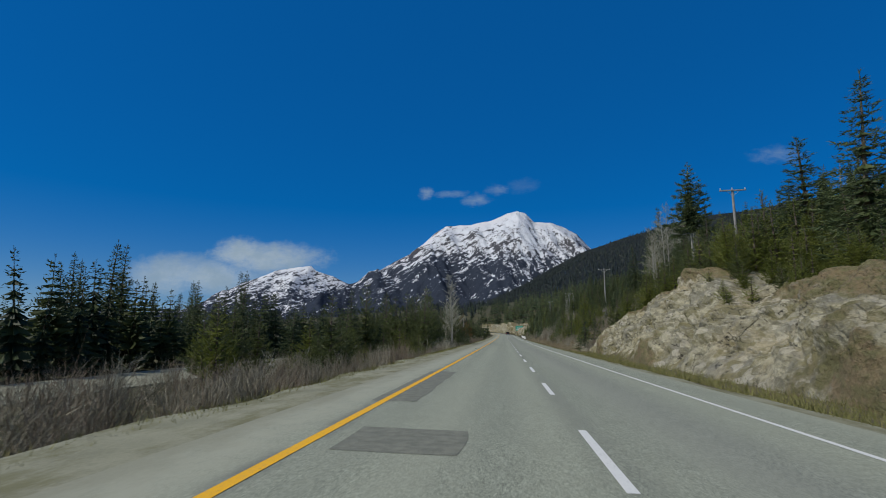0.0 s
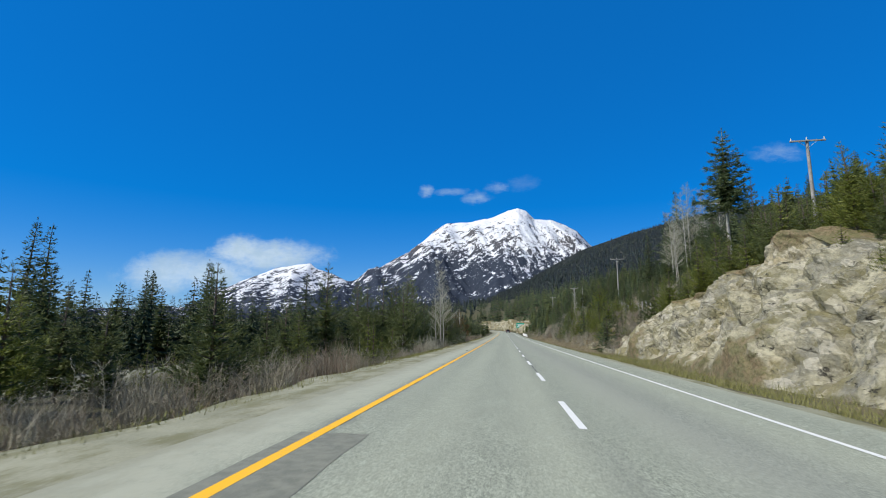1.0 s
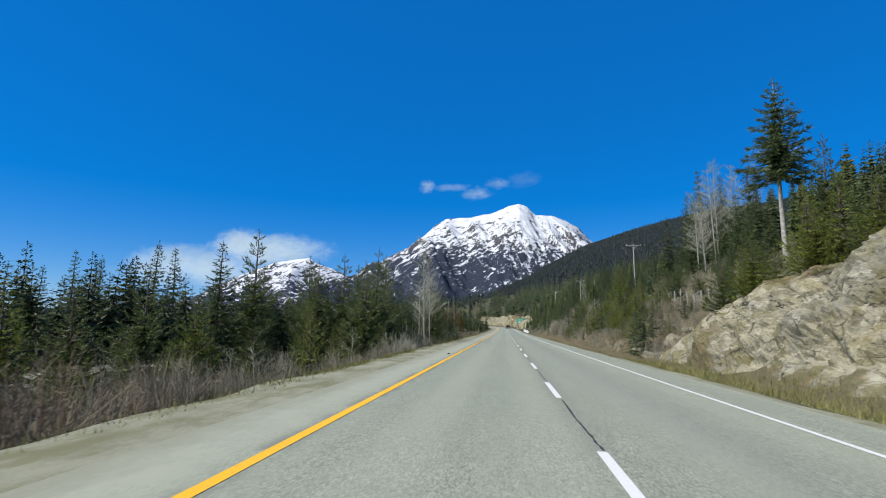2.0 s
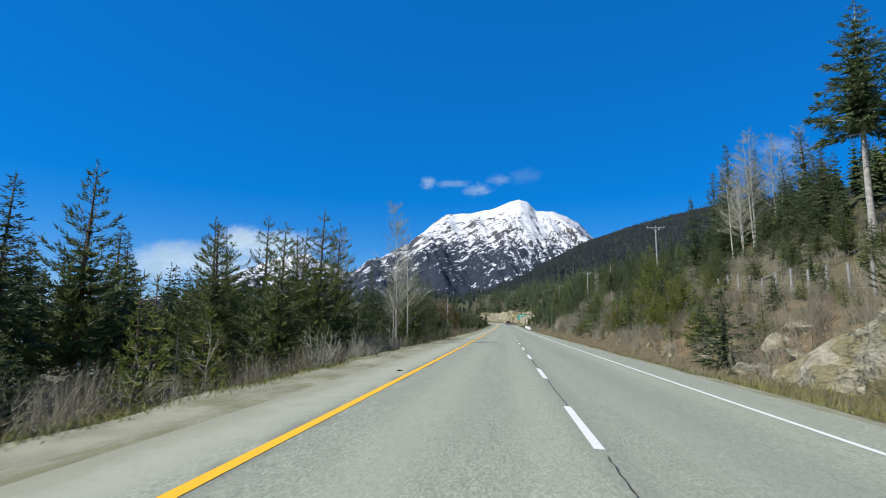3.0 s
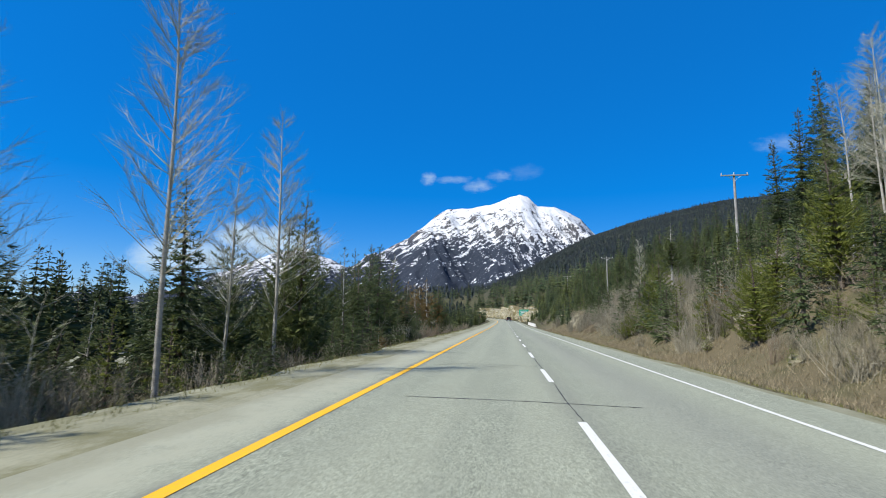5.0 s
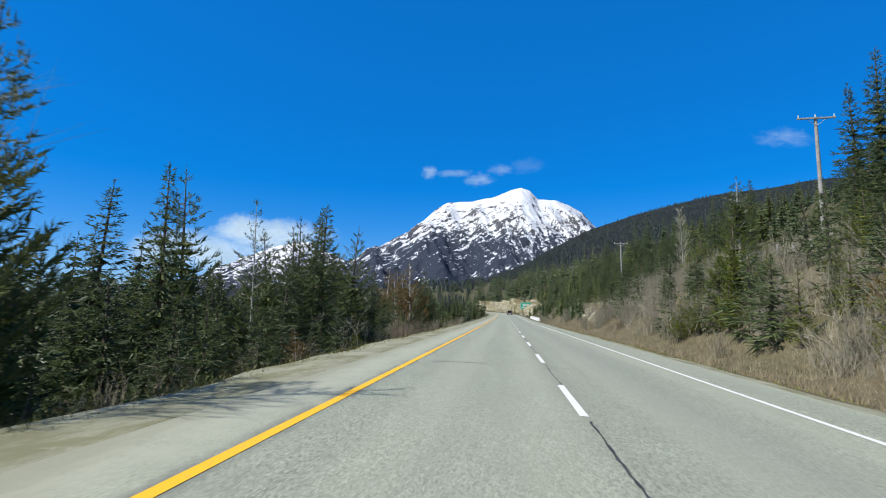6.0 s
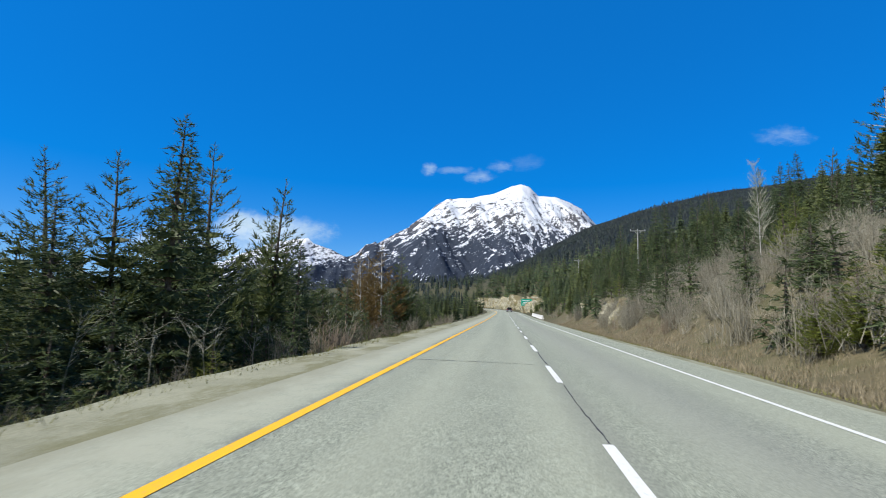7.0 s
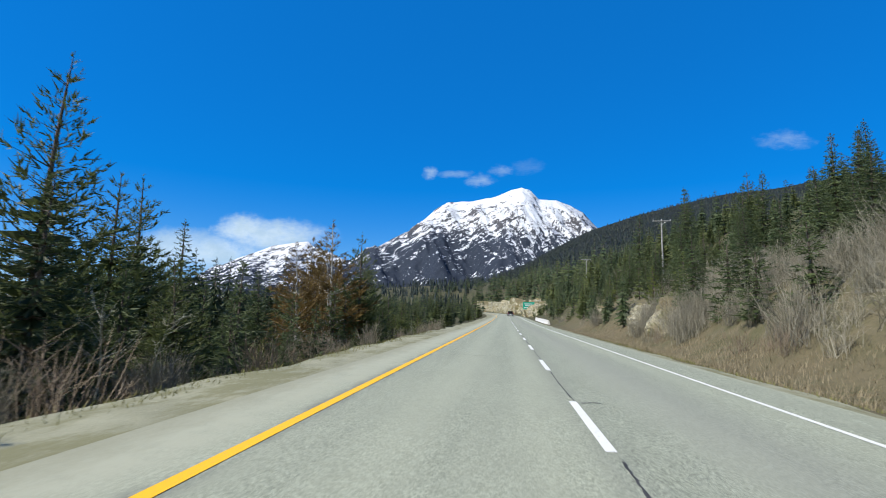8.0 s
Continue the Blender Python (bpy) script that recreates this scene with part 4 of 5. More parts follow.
# trees that stand out one by one: kind, x, y, height of the top above the road
LANDMARKS = [
    # left of the road
    ("pine", -11.0, 32.7, 4.1), ("spruce", -16.9, 56.9, 6.6), ("pine", -15.9, 59.3, 7.7), ("spruce", -16.3, 61.6, 5.7), ("pine", -9.6, 63.0, 5.9), ("pine", -13.4, 64.5, 6.3),
    ("pine", -15.1, 67.1, 7.0), ("pine", -16.0, 70.2, 7.0), ("pine", -12.6, 72.1, 6.9), ("pine", -10.8, 70.8, 8.2), ("pine", -10.8, 74.1, 8.0), ("bare", -8.0, 80.4, 10.8),
    ("bare", -11.6, 78.2, 8.5), ("bare", -13.0, 79.6, 7.6), ("spruce", -9.6, 77.0, 4.2), ("spruce", -11.5, 86.5, 6.6), ("bare", -9.6, 86.0, 7.0), ("pine", -12.0, 90.5, 5.4),
    ("pine", -12.7, 68.0, 7.2), ("pine", -12.4, 72.0, 7.2), ("spruce", -12.0, 114.0, 7.6), ("pine", -14.1, 117.0, 8.0), ("spruce", -10.2, 107.0, 4.2), ("spruce", -9.6, 119.5, 4.6), ("spruce", -9.2, 103.5, 2.6, 1.3), ("young", -10.5, 55.5, 2.6), ("young", -11.5, 57.5, 3.0), ("young", -9.3, 56.8, 1.9), ("bare", -8.6, 87.8, 9.6, 1.1), ("pine", -8.4, 89.6, 6.7, 0.85), ("pine", -9.4, 90.4, 6.2, 0.8), ("spruce", -10.6, 97.6, 6.2, 0.9), ("spruce", -12.7, 97.2, 5.6), ("pine", -13.3, 102.8, 7.5, 0.85), ("sparse", -11.5, 105.3, 6.6), ("pine", -12.7, 109.5, 5.9), ("pine", -11.9, 110.9, 6.3),
    ("spruce", -10.6, 111.6, 7.7), ("pine", -12.7, 117.2, 8.5), ("pine", -11.8, 121.8, 8.1), ("pine", -15.1, 128.4, 6.8), ("pine", -16.6, 131.8, 7.6), ("spruce", -17.5, 136.5, 6.4),
    ("brown", -15.3, 148.9, 7.3, 1.3), ("brown", -10.8, 141.6, 7.2, 1.3), ("pine", -9.4, 143.2, 6.6), ("brown", -12.2, 145.5, 6.4, 1.4), ("brown", -11.9, 139.2, 5.6, 1.3), ("brown", -13.4, 147.0, 6.7, 1.3), ("pine", -10.4, 147.5, 5.6),
    # beyond the other roadway
    ("spruce", -57.5, 70.2, 15.3), ("spruce", -58.0, 73.6, 15.4), ("spruce", -66.1, 126.2, 17.4), ("spruce", -69.0, 109.5, 13.5), ("spruce", -52.0, 58.0, 11.5), ("spruce", -58.3, 66.0, 11.8), ("spruce", -58.8, 64.0, 10.8), ("spruce", -54.6, 88.0, 11.1), ("spruce", -55.4, 84.0, 8.7), ("spruce", -52.2, 100.0, 14.1), ("spruce", -56.0, 78.0, 10.0), ("pine", -64.0, 103.0, 12.0),
    # right of the road
    ("fir", 30.8, 88.3, 29.7, 1.05), ("spruce", 40.2, 137.3, 34.0), ("spruce", 37.5, 138.2, 29.0), ("spruce", 32.6, 133.8, 23.4), ("bare", 37.8, 124.4, 32.0, 1.15), ("bare", 36.0, 120.8, 29.5, 1.2), ("bare", 34.2, 123.5, 26.0, 1.2), ("bare", 33.2, 118.0, 24.0, 1.25), ("bare", 39.4, 121.0, 30.0, 1.15), ("bare", 31.8, 114.5, 21.5, 1.3), ("bare", 40.5, 115.5, 29.0, 1.2), ("bare", 38.0, 116.5, 27.0, 1.2),
    ("spruce", 39.0, 126.5, 27.0), ("spruce", 32.2, 97.0, 20.4), ("spruce", 34.7, 103.0, 21.0), ("spruce", 45.0, 139.0, 29.0), ("pine", 28.6, 76.5, 19.0), ("spruce", 23.4, 42.0, 17.0, 1.45), ("mast", 25.8, 42.5, 15.0), ("spruce", 26.5, 40.5, 16.0), ("pine", 22.6, 36.5, 11.5), ("spruce", 27.5, 36.0, 17.0),
    ("spruce", 9.8, 66.2, 3.0, 1.6), ("bright", 10.5, 71.0, 3.4, 1.4), ("spruce", 10.2, 70.0, 2.7, 1.5), ("young", 11.6, 66.5, 2.6, 1.3), ("young", 10.4, 76.0, 2.6, 1.4), ("bright", 12.8, 80.5, 5.6, 1.3), ("young", 11.8, 87.0, 3.4, 1.4), ("bright", 12.2, 94.0, 6.0, 1.3), ("spruce", 16.4, 78.5, 4.8), ("bright", 15.9, 91.9, 6.9), ("bright", 13.8, 92.0, 9.3), ("bright", 15.6, 89.1, 6.6), ("bright", 14.6, 86.5, 5.4), ("bright", 17.2, 88.0, 7.0), ("spruce", 16.8, 94.2, 5.2), ("young", 13.0, 84.0, 4.0), ("spruce", 12.2, 73.0, 2.9),
    ("spruce", 16.1, 114.4, 6.7), ("spruce", 14.2, 115.0, 4.6), ("bright", 12.2, 112.0, 7.2), ("spruce", 20.5, 115.0, 11.0), ("spruce", 23.0, 118.0, 12.5), ("spruce", 13.4, 121.0, 6.0, 1.3), ("bright", 15.6, 126.0, 8.2), ("spruce", 17.0, 122.5, 8.0, 1.2), ("spruce", 11.8, 116.3, 4.8, 1.5), ("spruce", 11.4, 112.2, 4.6, 1.5), ("spruce", 13.2, 120.5, 5.6, 1.5), ("spruce", 12.0, 124.0, 4.6, 1.5), ("spruce", 12.2, 132.5, 5.6, 1.2), ("spruce", 19.0, 127.0, 9.8, 1.1), ("pine", 23.5, 136.5, 13.6), ("bare", 15.0, 128.8, 10.8, 0.8),
    ("mast", 15.2, 118.4, 10.7), ("spruce", 14.7, 139.7, 6.3), ("spruce", 16.5, 133.0, 7.5), ("spruce", 17.0, 150.0, 8.8, 1.3), ("spruce", 15.2, 154.0, 7.6, 1.3), ("spruce", 19.5, 155.0, 10.5, 1.2), ("spruce", 24.7, 185.0, 19.5), ("spruce", 22.0, 200.0, 18.6), ("spruce", 27.9, 170.0, 17.6), ("spruce", 26.4, 171.5, 16.6), ("spruce", 29.6, 160.0, 18.7), ("spruce", 32.0, 161.0, 19.5), ("pine", 33.7, 185.8, 22.0), ("spruce", 34.7, 213.2, 26.0), ("spruce", 40.0, 171.0, 24.0), ("spruce", 37.0, 168.0, 21.5), ("spruce", 19.0, 146.0, 9.0), ("brown", -8.0, 102.2, 0.9, 1.6), ("brown", 9.6, 76.7, 0.9, 1.8), ("brown", 12.0, 99.8, 4.0, 1.6), ("spruce", 20.6, 32.0, 17.0, 1.1), ("spruce", 22.4, 30.5, 14.5, 1.2), ("spruce", 35.5, 110.0, 22.0, 1.2), ("spruce", 35.3, 105.0, 25.0, 1.1), ("spruce", 36.6, 131.0, 27.0), ("spruce", 41.5, 131.0, 31.0), ("spruce", 34.0, 126.0, 21.0), ("spruce", 33.0, 111.0, 18.0), ("spruce", 10.6, 105.0, 4.0, 1.4), ("spruce", 11.2, 108.2, 4.7, 1.3), ("spruce", 10.5, 117.4, 3.6, 1.4), ("spruce", 12.5, 101.0, 5.4, 1.2), ("spruce", 13.5, 127.5, 6.6, 1.3), ("spruce", 11.6, 136.0, 4.8, 1.4), ("spruce", 12.6, 141.5, 5.8, 1.3)]
for i, (kind, x, y, top, *girth) in enumerate(LANDMARKS):
    z = float(ground_z(x, y))
    tall = top + float(road_z(y - 30)) - z
    t, size = template(kind, tall)
    place(t, i, x, y, tall / size, 37.0 * i, None, girth[0] if girth else min(1.35, max(0.95, (size / tall) ** 0.4)))
    standing.append((x, y, 1.3))


def fill(n, x0, x1, y0, y1, kinds, shares, low, high, gap, seed, height=ground_z):
    """Scatters trees over a stretch of ground, keeping them apart."""
    rng = np.random.default_rng(seed)
    done = tries = 0
    while done < n and tries < n * 12:
        tries += 1
        y = rng.uniform(y0, y1)
        x = rng.uniform(x0, x1) + float(road_x(min(y, 520)))
        if gap and any((x - a) ** 2 + (y - b) ** 2 < (gap * 0.5 + c * 0.5) ** 2 for a, b, c in standing):
            continue
        kind = str(rng.choice(kinds, p=shares))
        tall = rng.uniform(low, high) * (1.0 if kind in FAR else 0.82)
        t, size = FAR[kind] if kind in FAR else template(kind, tall)
        if kind.endswith("young"):
            tall *= 0.7
        if kind in FAR:
            far_rows.append((t[int(rng.integers(0, len(t)))], x, y, float(height(x, y)) - 0.2, tall / size, rng.uniform(0, 6.3)))
            if gap:
                standing.append((x, y, gap))
            done += 1
            continue
        place(t, int(rng.integers(0, 9)), x, y, tall / size, rng.uniform(0, 360), None, min(1.4, max(0.85, (size / tall) ** 0.35)))
        standing.append((x, y, gap))
        done += 1


# left: thicket of young conifers behind the bushes
fill(70, -9.8, -7.5, 72, 150, ["spruce", "young"], [0.75, 0.25], 1.0, 3.2, 0.9, 18)
fill(46, -14.0, -8.3, 92, 150, ["spruce", "pine"], [0.7, 0.3], 3.2, 5.6, 0.9, 33)
fill(66, -15.5, -8.6, 60, 165, ["spruce", "pine", "young", "sparse"], [0.32, 0.36, 0.27, 0.05], 2.6, 5.4, 1.5, 1)
fill(90, -21.0, -13.0, 58, 175, ["far_spruce", "far_pine"], [0.5, 0.5], 4.0, 7.0, 1.4, 2)
fill(9, -20.4, -13.5, 30, 54, ["pine", "spruce", "bright"], [0.45, 0.3, 0.25], 4.6, 6.6, 1.7, 32)
fill(12, -19.5, -11.0, 34, 58, ["pine", "young"], [0.5, 0.5], 2.2, 4.6, 2.0, 3)
fill(36, -15.0, -7.8, 8, 62, ["sapling"], [1.0], 1.4, 3.0, 0.7, 19)
fill(22, -9.6, -7.0, 62, 125, ["sapling"], [1.0], 1.6, 3.4, 0.5, 24)
fill(46, -34.0, -29.8, 22, 90, ["far_spruce", "far_pine"], [0.7, 0.3], 5.0, 9.0, 1.1, 41)
fill(130, -37.0, -30.0, 4, 170, ["far_spruce", "far_pine", "far_young"], [0.4, 0.4, 0.2], 5.0, 8.8, 1.25, 4)
fill(150, -66.0, -36.0, 10, 220, ["far_spruce", "far_pine"], [0.6, 0.4], 5.0, 9.0, 1.6, 5)
fill(150, -36.0, -8.5, 165, 340, ["far_pine", "far_spruce", "far_young"], [0.5, 0.25, 0.25], 3.5, 7.5, 1.6, 6)
# right: the wooded slope
fill(48, 33.0, 46.0, 68, 128, ["far_spruce", "far_pine"], [0.65, 0.35], 4.0, 8.0, 1.4, 31)
fill(40, 18.8, 25.0, 28, 66, ["bright", "young", "spruce"], [0.5, 0.35, 0.15], 3.0, 5.8, 1.3, 7)
fill(90, 21.0, 52.0, 20, 64, ["far_pine", "far_young", "far_spruce"], [0.5, 0.3, 0.2], 3.6, 6.8, 1.35, 8)
fill(50, 36.0, 58.0, 64, 120, ["far_pine", "far_spruce"], [0.5, 0.5], 4.0, 8.0, 1.8, 38)
fill(46, 21.0, 34.0, 70, 128, ["spruce", "pine", "young"], [0.6, 0.25, 0.15], 2.4, 5.4, 1.7, 39)
fill(44, 10.2, 17.5, 80, 118, ["young", "spruce", "bright"], [0.3, 0.45, 0.25], 2.0, 5.0, 1.3, 9)
fill(34, 10.2, 17.5, 66, 100, ["young", "spruce"], [0.5, 0.5], 1.0, 2.4, 1.1, 25)
fill(10, 9.6, 12.8, 74, 98, ["young"], [1.0], 0.8, 1.8, 0.6, 34)
fill(70, 22.0, 56.0, 112, 165, ["far_spruce", "far_pine", "far_young"], [0.5, 0.3, 0.2], 3.0, 6.0, 1.9, 10)
fill(90, 20.0, 56.0, 165, 235, ["far_spruce", "far_pine", "far_young"], [0.55, 0.25, 0.2], 3.0, 7.5, 1.9, 20)
fill(50, 12.5, 24.0, 118, 205, ["spruce", "pine", "young"], [0.6, 0.15, 0.25], 3.0, 7.5, 1.9, 11)
fill(70, 10.6, 17.0, 150, 262, ["far_spruce", "far_pine", "far_young"], [0.5, 0.2, 0.3], 2.5, 6.5, 1.5, 13)
fill(18, 9.6, 11.2, 255, 330, ["far_young", "far_pine"], [0.7, 0.3], 1.5, 3.4, 1.2, 40)
fill(26, 10.4, 14.0, 262, 335, ["far_young", "far_pine"], [0.7, 0.3], 1.8, 4.5, 1.8, 14)
fill(110, 12.5, 50.0, 215, 330, ["far_spruce", "far_pine"], [0.7, 0.3], 5.0, 10.5, 1.9, 12)
fill(420, 15.0, 150.0, 320, 560, ["tiny_spruce", "tiny_pine"], [0.75, 0.25], 8.0, 18.0, 0, 15)
fill(760, -60.0, 560.0, 420, 800, ["tiny_spruce", "tiny_pine"], [0.8, 0.2], 9.0, 18.0, 0, 16, lambda x, y: max(float(hill_z(x, y)), float(ground_z(x, y))))
fill(260, -150.0, -9.0, 300, 440, ["tiny_pine", "tiny_spruce"], [0.6, 0.4], 5.0, 11.0, 0, 17)


def joined(name, rows, label):
    """Far trees that cannot be told apart, as one object."""
    mats, verts, faces, index, base = [], [], [], [], 0
    for (tv, tf, v, f, leaf, bark), x, y, z, s, g in rows:
        c, d = math.cos(g), math.sin(g)
        turn = np.array([[c, -d, 0], [d, c, 0], [0, 0, 1]]) * s
        for vv, ff, m in ((np.array(tv), tf, bark), (np.array(v), f, leaf)):
            if m not in mats:
                mats.append(m)
            verts.append(vv @ turn.T + np.array([x, y, z]))
            faces += [tuple(i + base for i in q) for q in ff]
            index.append(np.full(len(ff), mats.index(m)))
            base += len(vv)
    me = bpy.data.meshes.new(name)
    me.from_pydata(np.concatenate(verts).tolist(), [], faces)
    for m in mats:
        me.materials.append(m)
    me.polygons.foreach_set("material_index", np.concatenate(index).astype(np.int32))
    me.update()
    return tagged(new(name, me), label, "forest", kind="stuff")


joined("slope_forest", [r for r in far_rows if r[1] > 0], "mixed spruce and pine forest on the slope")
joined("hollow_forest", [r for r in far_rows if r[1] <= 0], "mixed spruce and pine forest beyond the opposite roadway")


def bushes(n, x0, x1, y0, y1, kind, low, high, seed):
    rng = np.random.default_rng(seed)
    t, size = SIZE[kind]
    for _ in range(n):
        y = rng.uniform(y0, y1)
        x = rng.uniform(x0, x1) + float(road_x(y))
        place(t, int(rng.integers(0, 8)), x, y, 0.8 * rng.uniform(low, high) / size, rng.uniform(0, 360), None, rng.uniform(0.95, 1.4))


bushes(72, -9.3, -6.9, 4, 42, "shrub", 1.0, 1.9, 21)
bushes(30, -9.3, -6.9, 42, 64, "shrub", 0.9, 1.5, 29)
bushes(60, -15.0, -9.0, 6, 55, "shrub", 1.3, 2.4, 22)
bushes(26, -21.0, -15.0, 14, 60, "shrub", 1.2, 2.2, 42)
bushes(50, -9.0, -7.0, 60, 165, "shrub", 0.9, 1.9, 23)
bushes(56, 11.2, 18.0, 98, 150, "willow", 1.5, 3.2, 25)
bushes(20, 9.0, 12.5, 84, 185, "shrub", 0.7, 1.6, 26)
bushes(40, 9.4, 17.5, 64, 100, "shrub", 0.8, 1.8, 27)
bushes(18, 9.6, 12.5, 185, 260, "shrub", 0.9, 1.8, 30)
bushes(8, 18.0, 30.0, 95, 130, "willow", 1.5, 2.6, 28)

thicket("hollow_thicket", 100, -20.0, -9.2, 6, 90, 0.9, 1.9, M_TWIG, "tangled leafless brush in the hollow", 301)
thicket("rise_thicket", 55, 9.8, 18.0, 130, 188, 0.9, 2.0, M_WILLOW, "tangled leafless willow brush on the rise", 381)
thicket("bank_thicket", 100, 9.8, 17.5, 96, 165, 1.0, 2.4, M_WILLOW, "tangled leafless willow brush on the bank", 311)
thicket("slope_thicket", 44, 9.8, 19.0, 60, 98, 0.6, 1.5, M_TWIG, "low dry brush on the cut slope", 321)
thicket("slope_scrub", 40, 9.4, 18.0, 61, 100, 0.7, 1.6, M_WILLOW, "olive willow scrub on the cut slope", 351)
thicket("pale_brush", 34, -9.6, -7.1, 57, 78, 0.9, 1.8, M_ASPEN, "pale leafless brush at the edge of the pines", 341)
thicket("crest_brush", 80, 15.5, 27.0, 112, 168, 0.9, 2.1, M_TWIG, "tangled grey brush over the crest of the bank", 391)
thicket("cut_brush", 50, 9.8, 16.5, 62, 86, 0.5, 1.3, M_REDTWIG, "low reddish-brown brush on the cut bank", 395)
thicket("upper_brush", 120, 19.2, 35.0, 66, 116, 0.8, 1.9, M_TWIG, "grey leafless brush above the fence", 361)
thicket("bank_scrub", 44, 9.1, 13.5, 66, 100, 0.5, 1.2, M_WILLOW, "low olive scrub on the bank", 371)
thicket("verge_thicket", 50, -9.4, -7.2, 60, 170, 0.8, 1.7, M_TWIG, "dry brush along the edge of the trees", 331)

for ob in [o for t in [T_LOW] + [s[0] for s in SIZE.values()] for o in t if o.name not in used]:
    for o in list(ob.children_recursive) + [ob]:
        bpy.data.objects.remove(o)


# ---------------- rock bluff ----------------
def rough3(x, y, z, s, octaves, gain=0.55):
    v, a = 0.0, 1.0
    for o in range(octaves):
        v += a * noise.noise((x * s, y * s, z * s))
        s, a = s * 2.03, a * gain
    return v


def slabs(x, y, z, size, seed):
    """Broken rock: every cell is a tilted facet; gives its relief and how close the nearest joint is."""
    q = Vector((x / size + seed, y / size * 0.8 + 0.35 * z / size, z / size * 1.15 - 0.25 * y / size))
    dist, cells = noise.voronoi(q)
    c = cells[0]
    tilt = noise.noise_vector(c * 7.31)
    lift = noise.noise(c * 3.17 + Vector((5.1, 2.3, 0.7)))
    return size * (0.75 * tilt.dot(q - c) + 0.42 * lift), dist[1] - dist[0]


def bluff_mesh(name, y0, y1, ny, ns, foot, crest, mat, seed, amp=0.9, curve=lambda y: 0.85, clad=0.0, calm=lambda y: 0.0):
    """A blasted rock face along the road; foot(y) gives x, crest(y) gives x and height, curve(y) how it bows."""
    verts, faces, cover = [], [], []
    for j in range(ny):
        y = y0 + (y1 - y0) * j / (ny - 1)
        fx = foot(y)
        tx, tz = crest(y)
        bow = curve(y)
        for i in range(ns):
            s = i / (ns - 1)
            if s < 0.75:
                k = s / 0.75
                x, z = fx + (tx - fx) * k, -0.75 + (tz + 0.75) * (k ** bow + 0.12 * k * (1 - k))
            else:
                k = (s - 0.75) / 0.25
                x, z = tx + 9.0 * k, tz + 1.1 * k - 1.6 * k * k
            soft = rough3(x + seed, y, z * 0.8, 0.15, 3)
            far, joint = slabs(x, y, z, 2.6, seed)
            near, crack_ = slabs(x + 3.0, y, z, 0.85, seed + 9)
            far, near = far * float(smooth01(joint / 0.4)), near * float(smooth01(crack_ / 0.5))
            lie = soft * 0.8 + 0.45 * rough3(x, y, z, 0.6, 2) + clad + (0.8 * (0.85 - bow) / 0.3) * float(smooth01((s - 0.25) / 0.3)) + (0.55 if s > 0.72 else 0.0) + 0.5 * float(smooth01((0.16 - s) / 0.1))
            bare = (1.0 - 0.75 * min(1.0, max(0.0, lie))) * (1.0 - calm(y))
            d = soft * 1.7 + bare * (0.95 * far + 1.15 * near) + rough3(x * 1.1, y, z, 2.4, 3, 0.6) * 0.16
            d -= bare * (0.3 * float(smooth01((0.14 - joint) / 0.14)) + 0.08 * float(smooth01((0.2 - crack_) / 0.2)))
            keep = min(1.0, s * 7) * (1.0 if s < 0.75 else 1 - 0.75 * (s - 0.75) / 0.25)
            d = d * amp * keep * min(1.0, tz / 2.5)
            verts.append((x - d * 0.72, y + 0.25 * rough3(y, z, x, 0.6, 2) * keep, z + d * 0.6 + float(road_z(y))))
            cover.append(lie)
    for j in range(ny - 1):
        for i in range(ns - 1):
            q = j * ns + i
            faces.append((q, q + ns, q + ns + 1, q + 1))
    me = mesh_of(name, verts, faces, mat)
    me.attributes.new("cover", "FLOAT", "POINT").data.foreach_set("value", cover)
    return me


def bluff_foot(y):
    return 8.8 + 0.5 * float(wobble(0.0, y, 0.2, 1.0)) + 0.03 * max(0.0, y - 46)


def bluff_crest(y):
    h = float(np.interp(y, [-30, 0, 14, 21, 25, 29, 32, 35, 39, 44, 50, 55, 58, 61], [3.6, 3.4, 3.6, 4.0, 4.3, 4.4, 3.9, 4.9, 5.9, 5.6, 4.3, 3.0, 1.7, 0.1]))
    return bluff_foot(y) + 0.3 + 0.9 * h + 2.8 * float(smooth01((36 - y) / 8)), h


def bluff_bow(y):
    return 0.85 - 0.3 * float(smooth01((35 - y) / 7))


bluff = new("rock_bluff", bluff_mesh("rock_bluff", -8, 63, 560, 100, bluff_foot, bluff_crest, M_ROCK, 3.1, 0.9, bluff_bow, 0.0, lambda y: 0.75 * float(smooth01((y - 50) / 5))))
tagged(bluff, "tan and grey broken cut rock face with mossy soil", "rock", kind="structure")

# young conifers that crowd the top of the bluff
lid = np.empty(len(bluff.data.vertices) * 3)
bluff.data.vertices.foreach_get("co", lid)
lid = lid.reshape(-1, 3)


def rock_top(x, y):
    near = lid[(np.abs(lid[:, 0] - x) < 0.4) & (np.abs(lid[:, 1] - y) < 0.4)]
    return max(float(near[:, 2].min()) if len(near) else -9.0, float(ground_z(x, y))) - 0.1


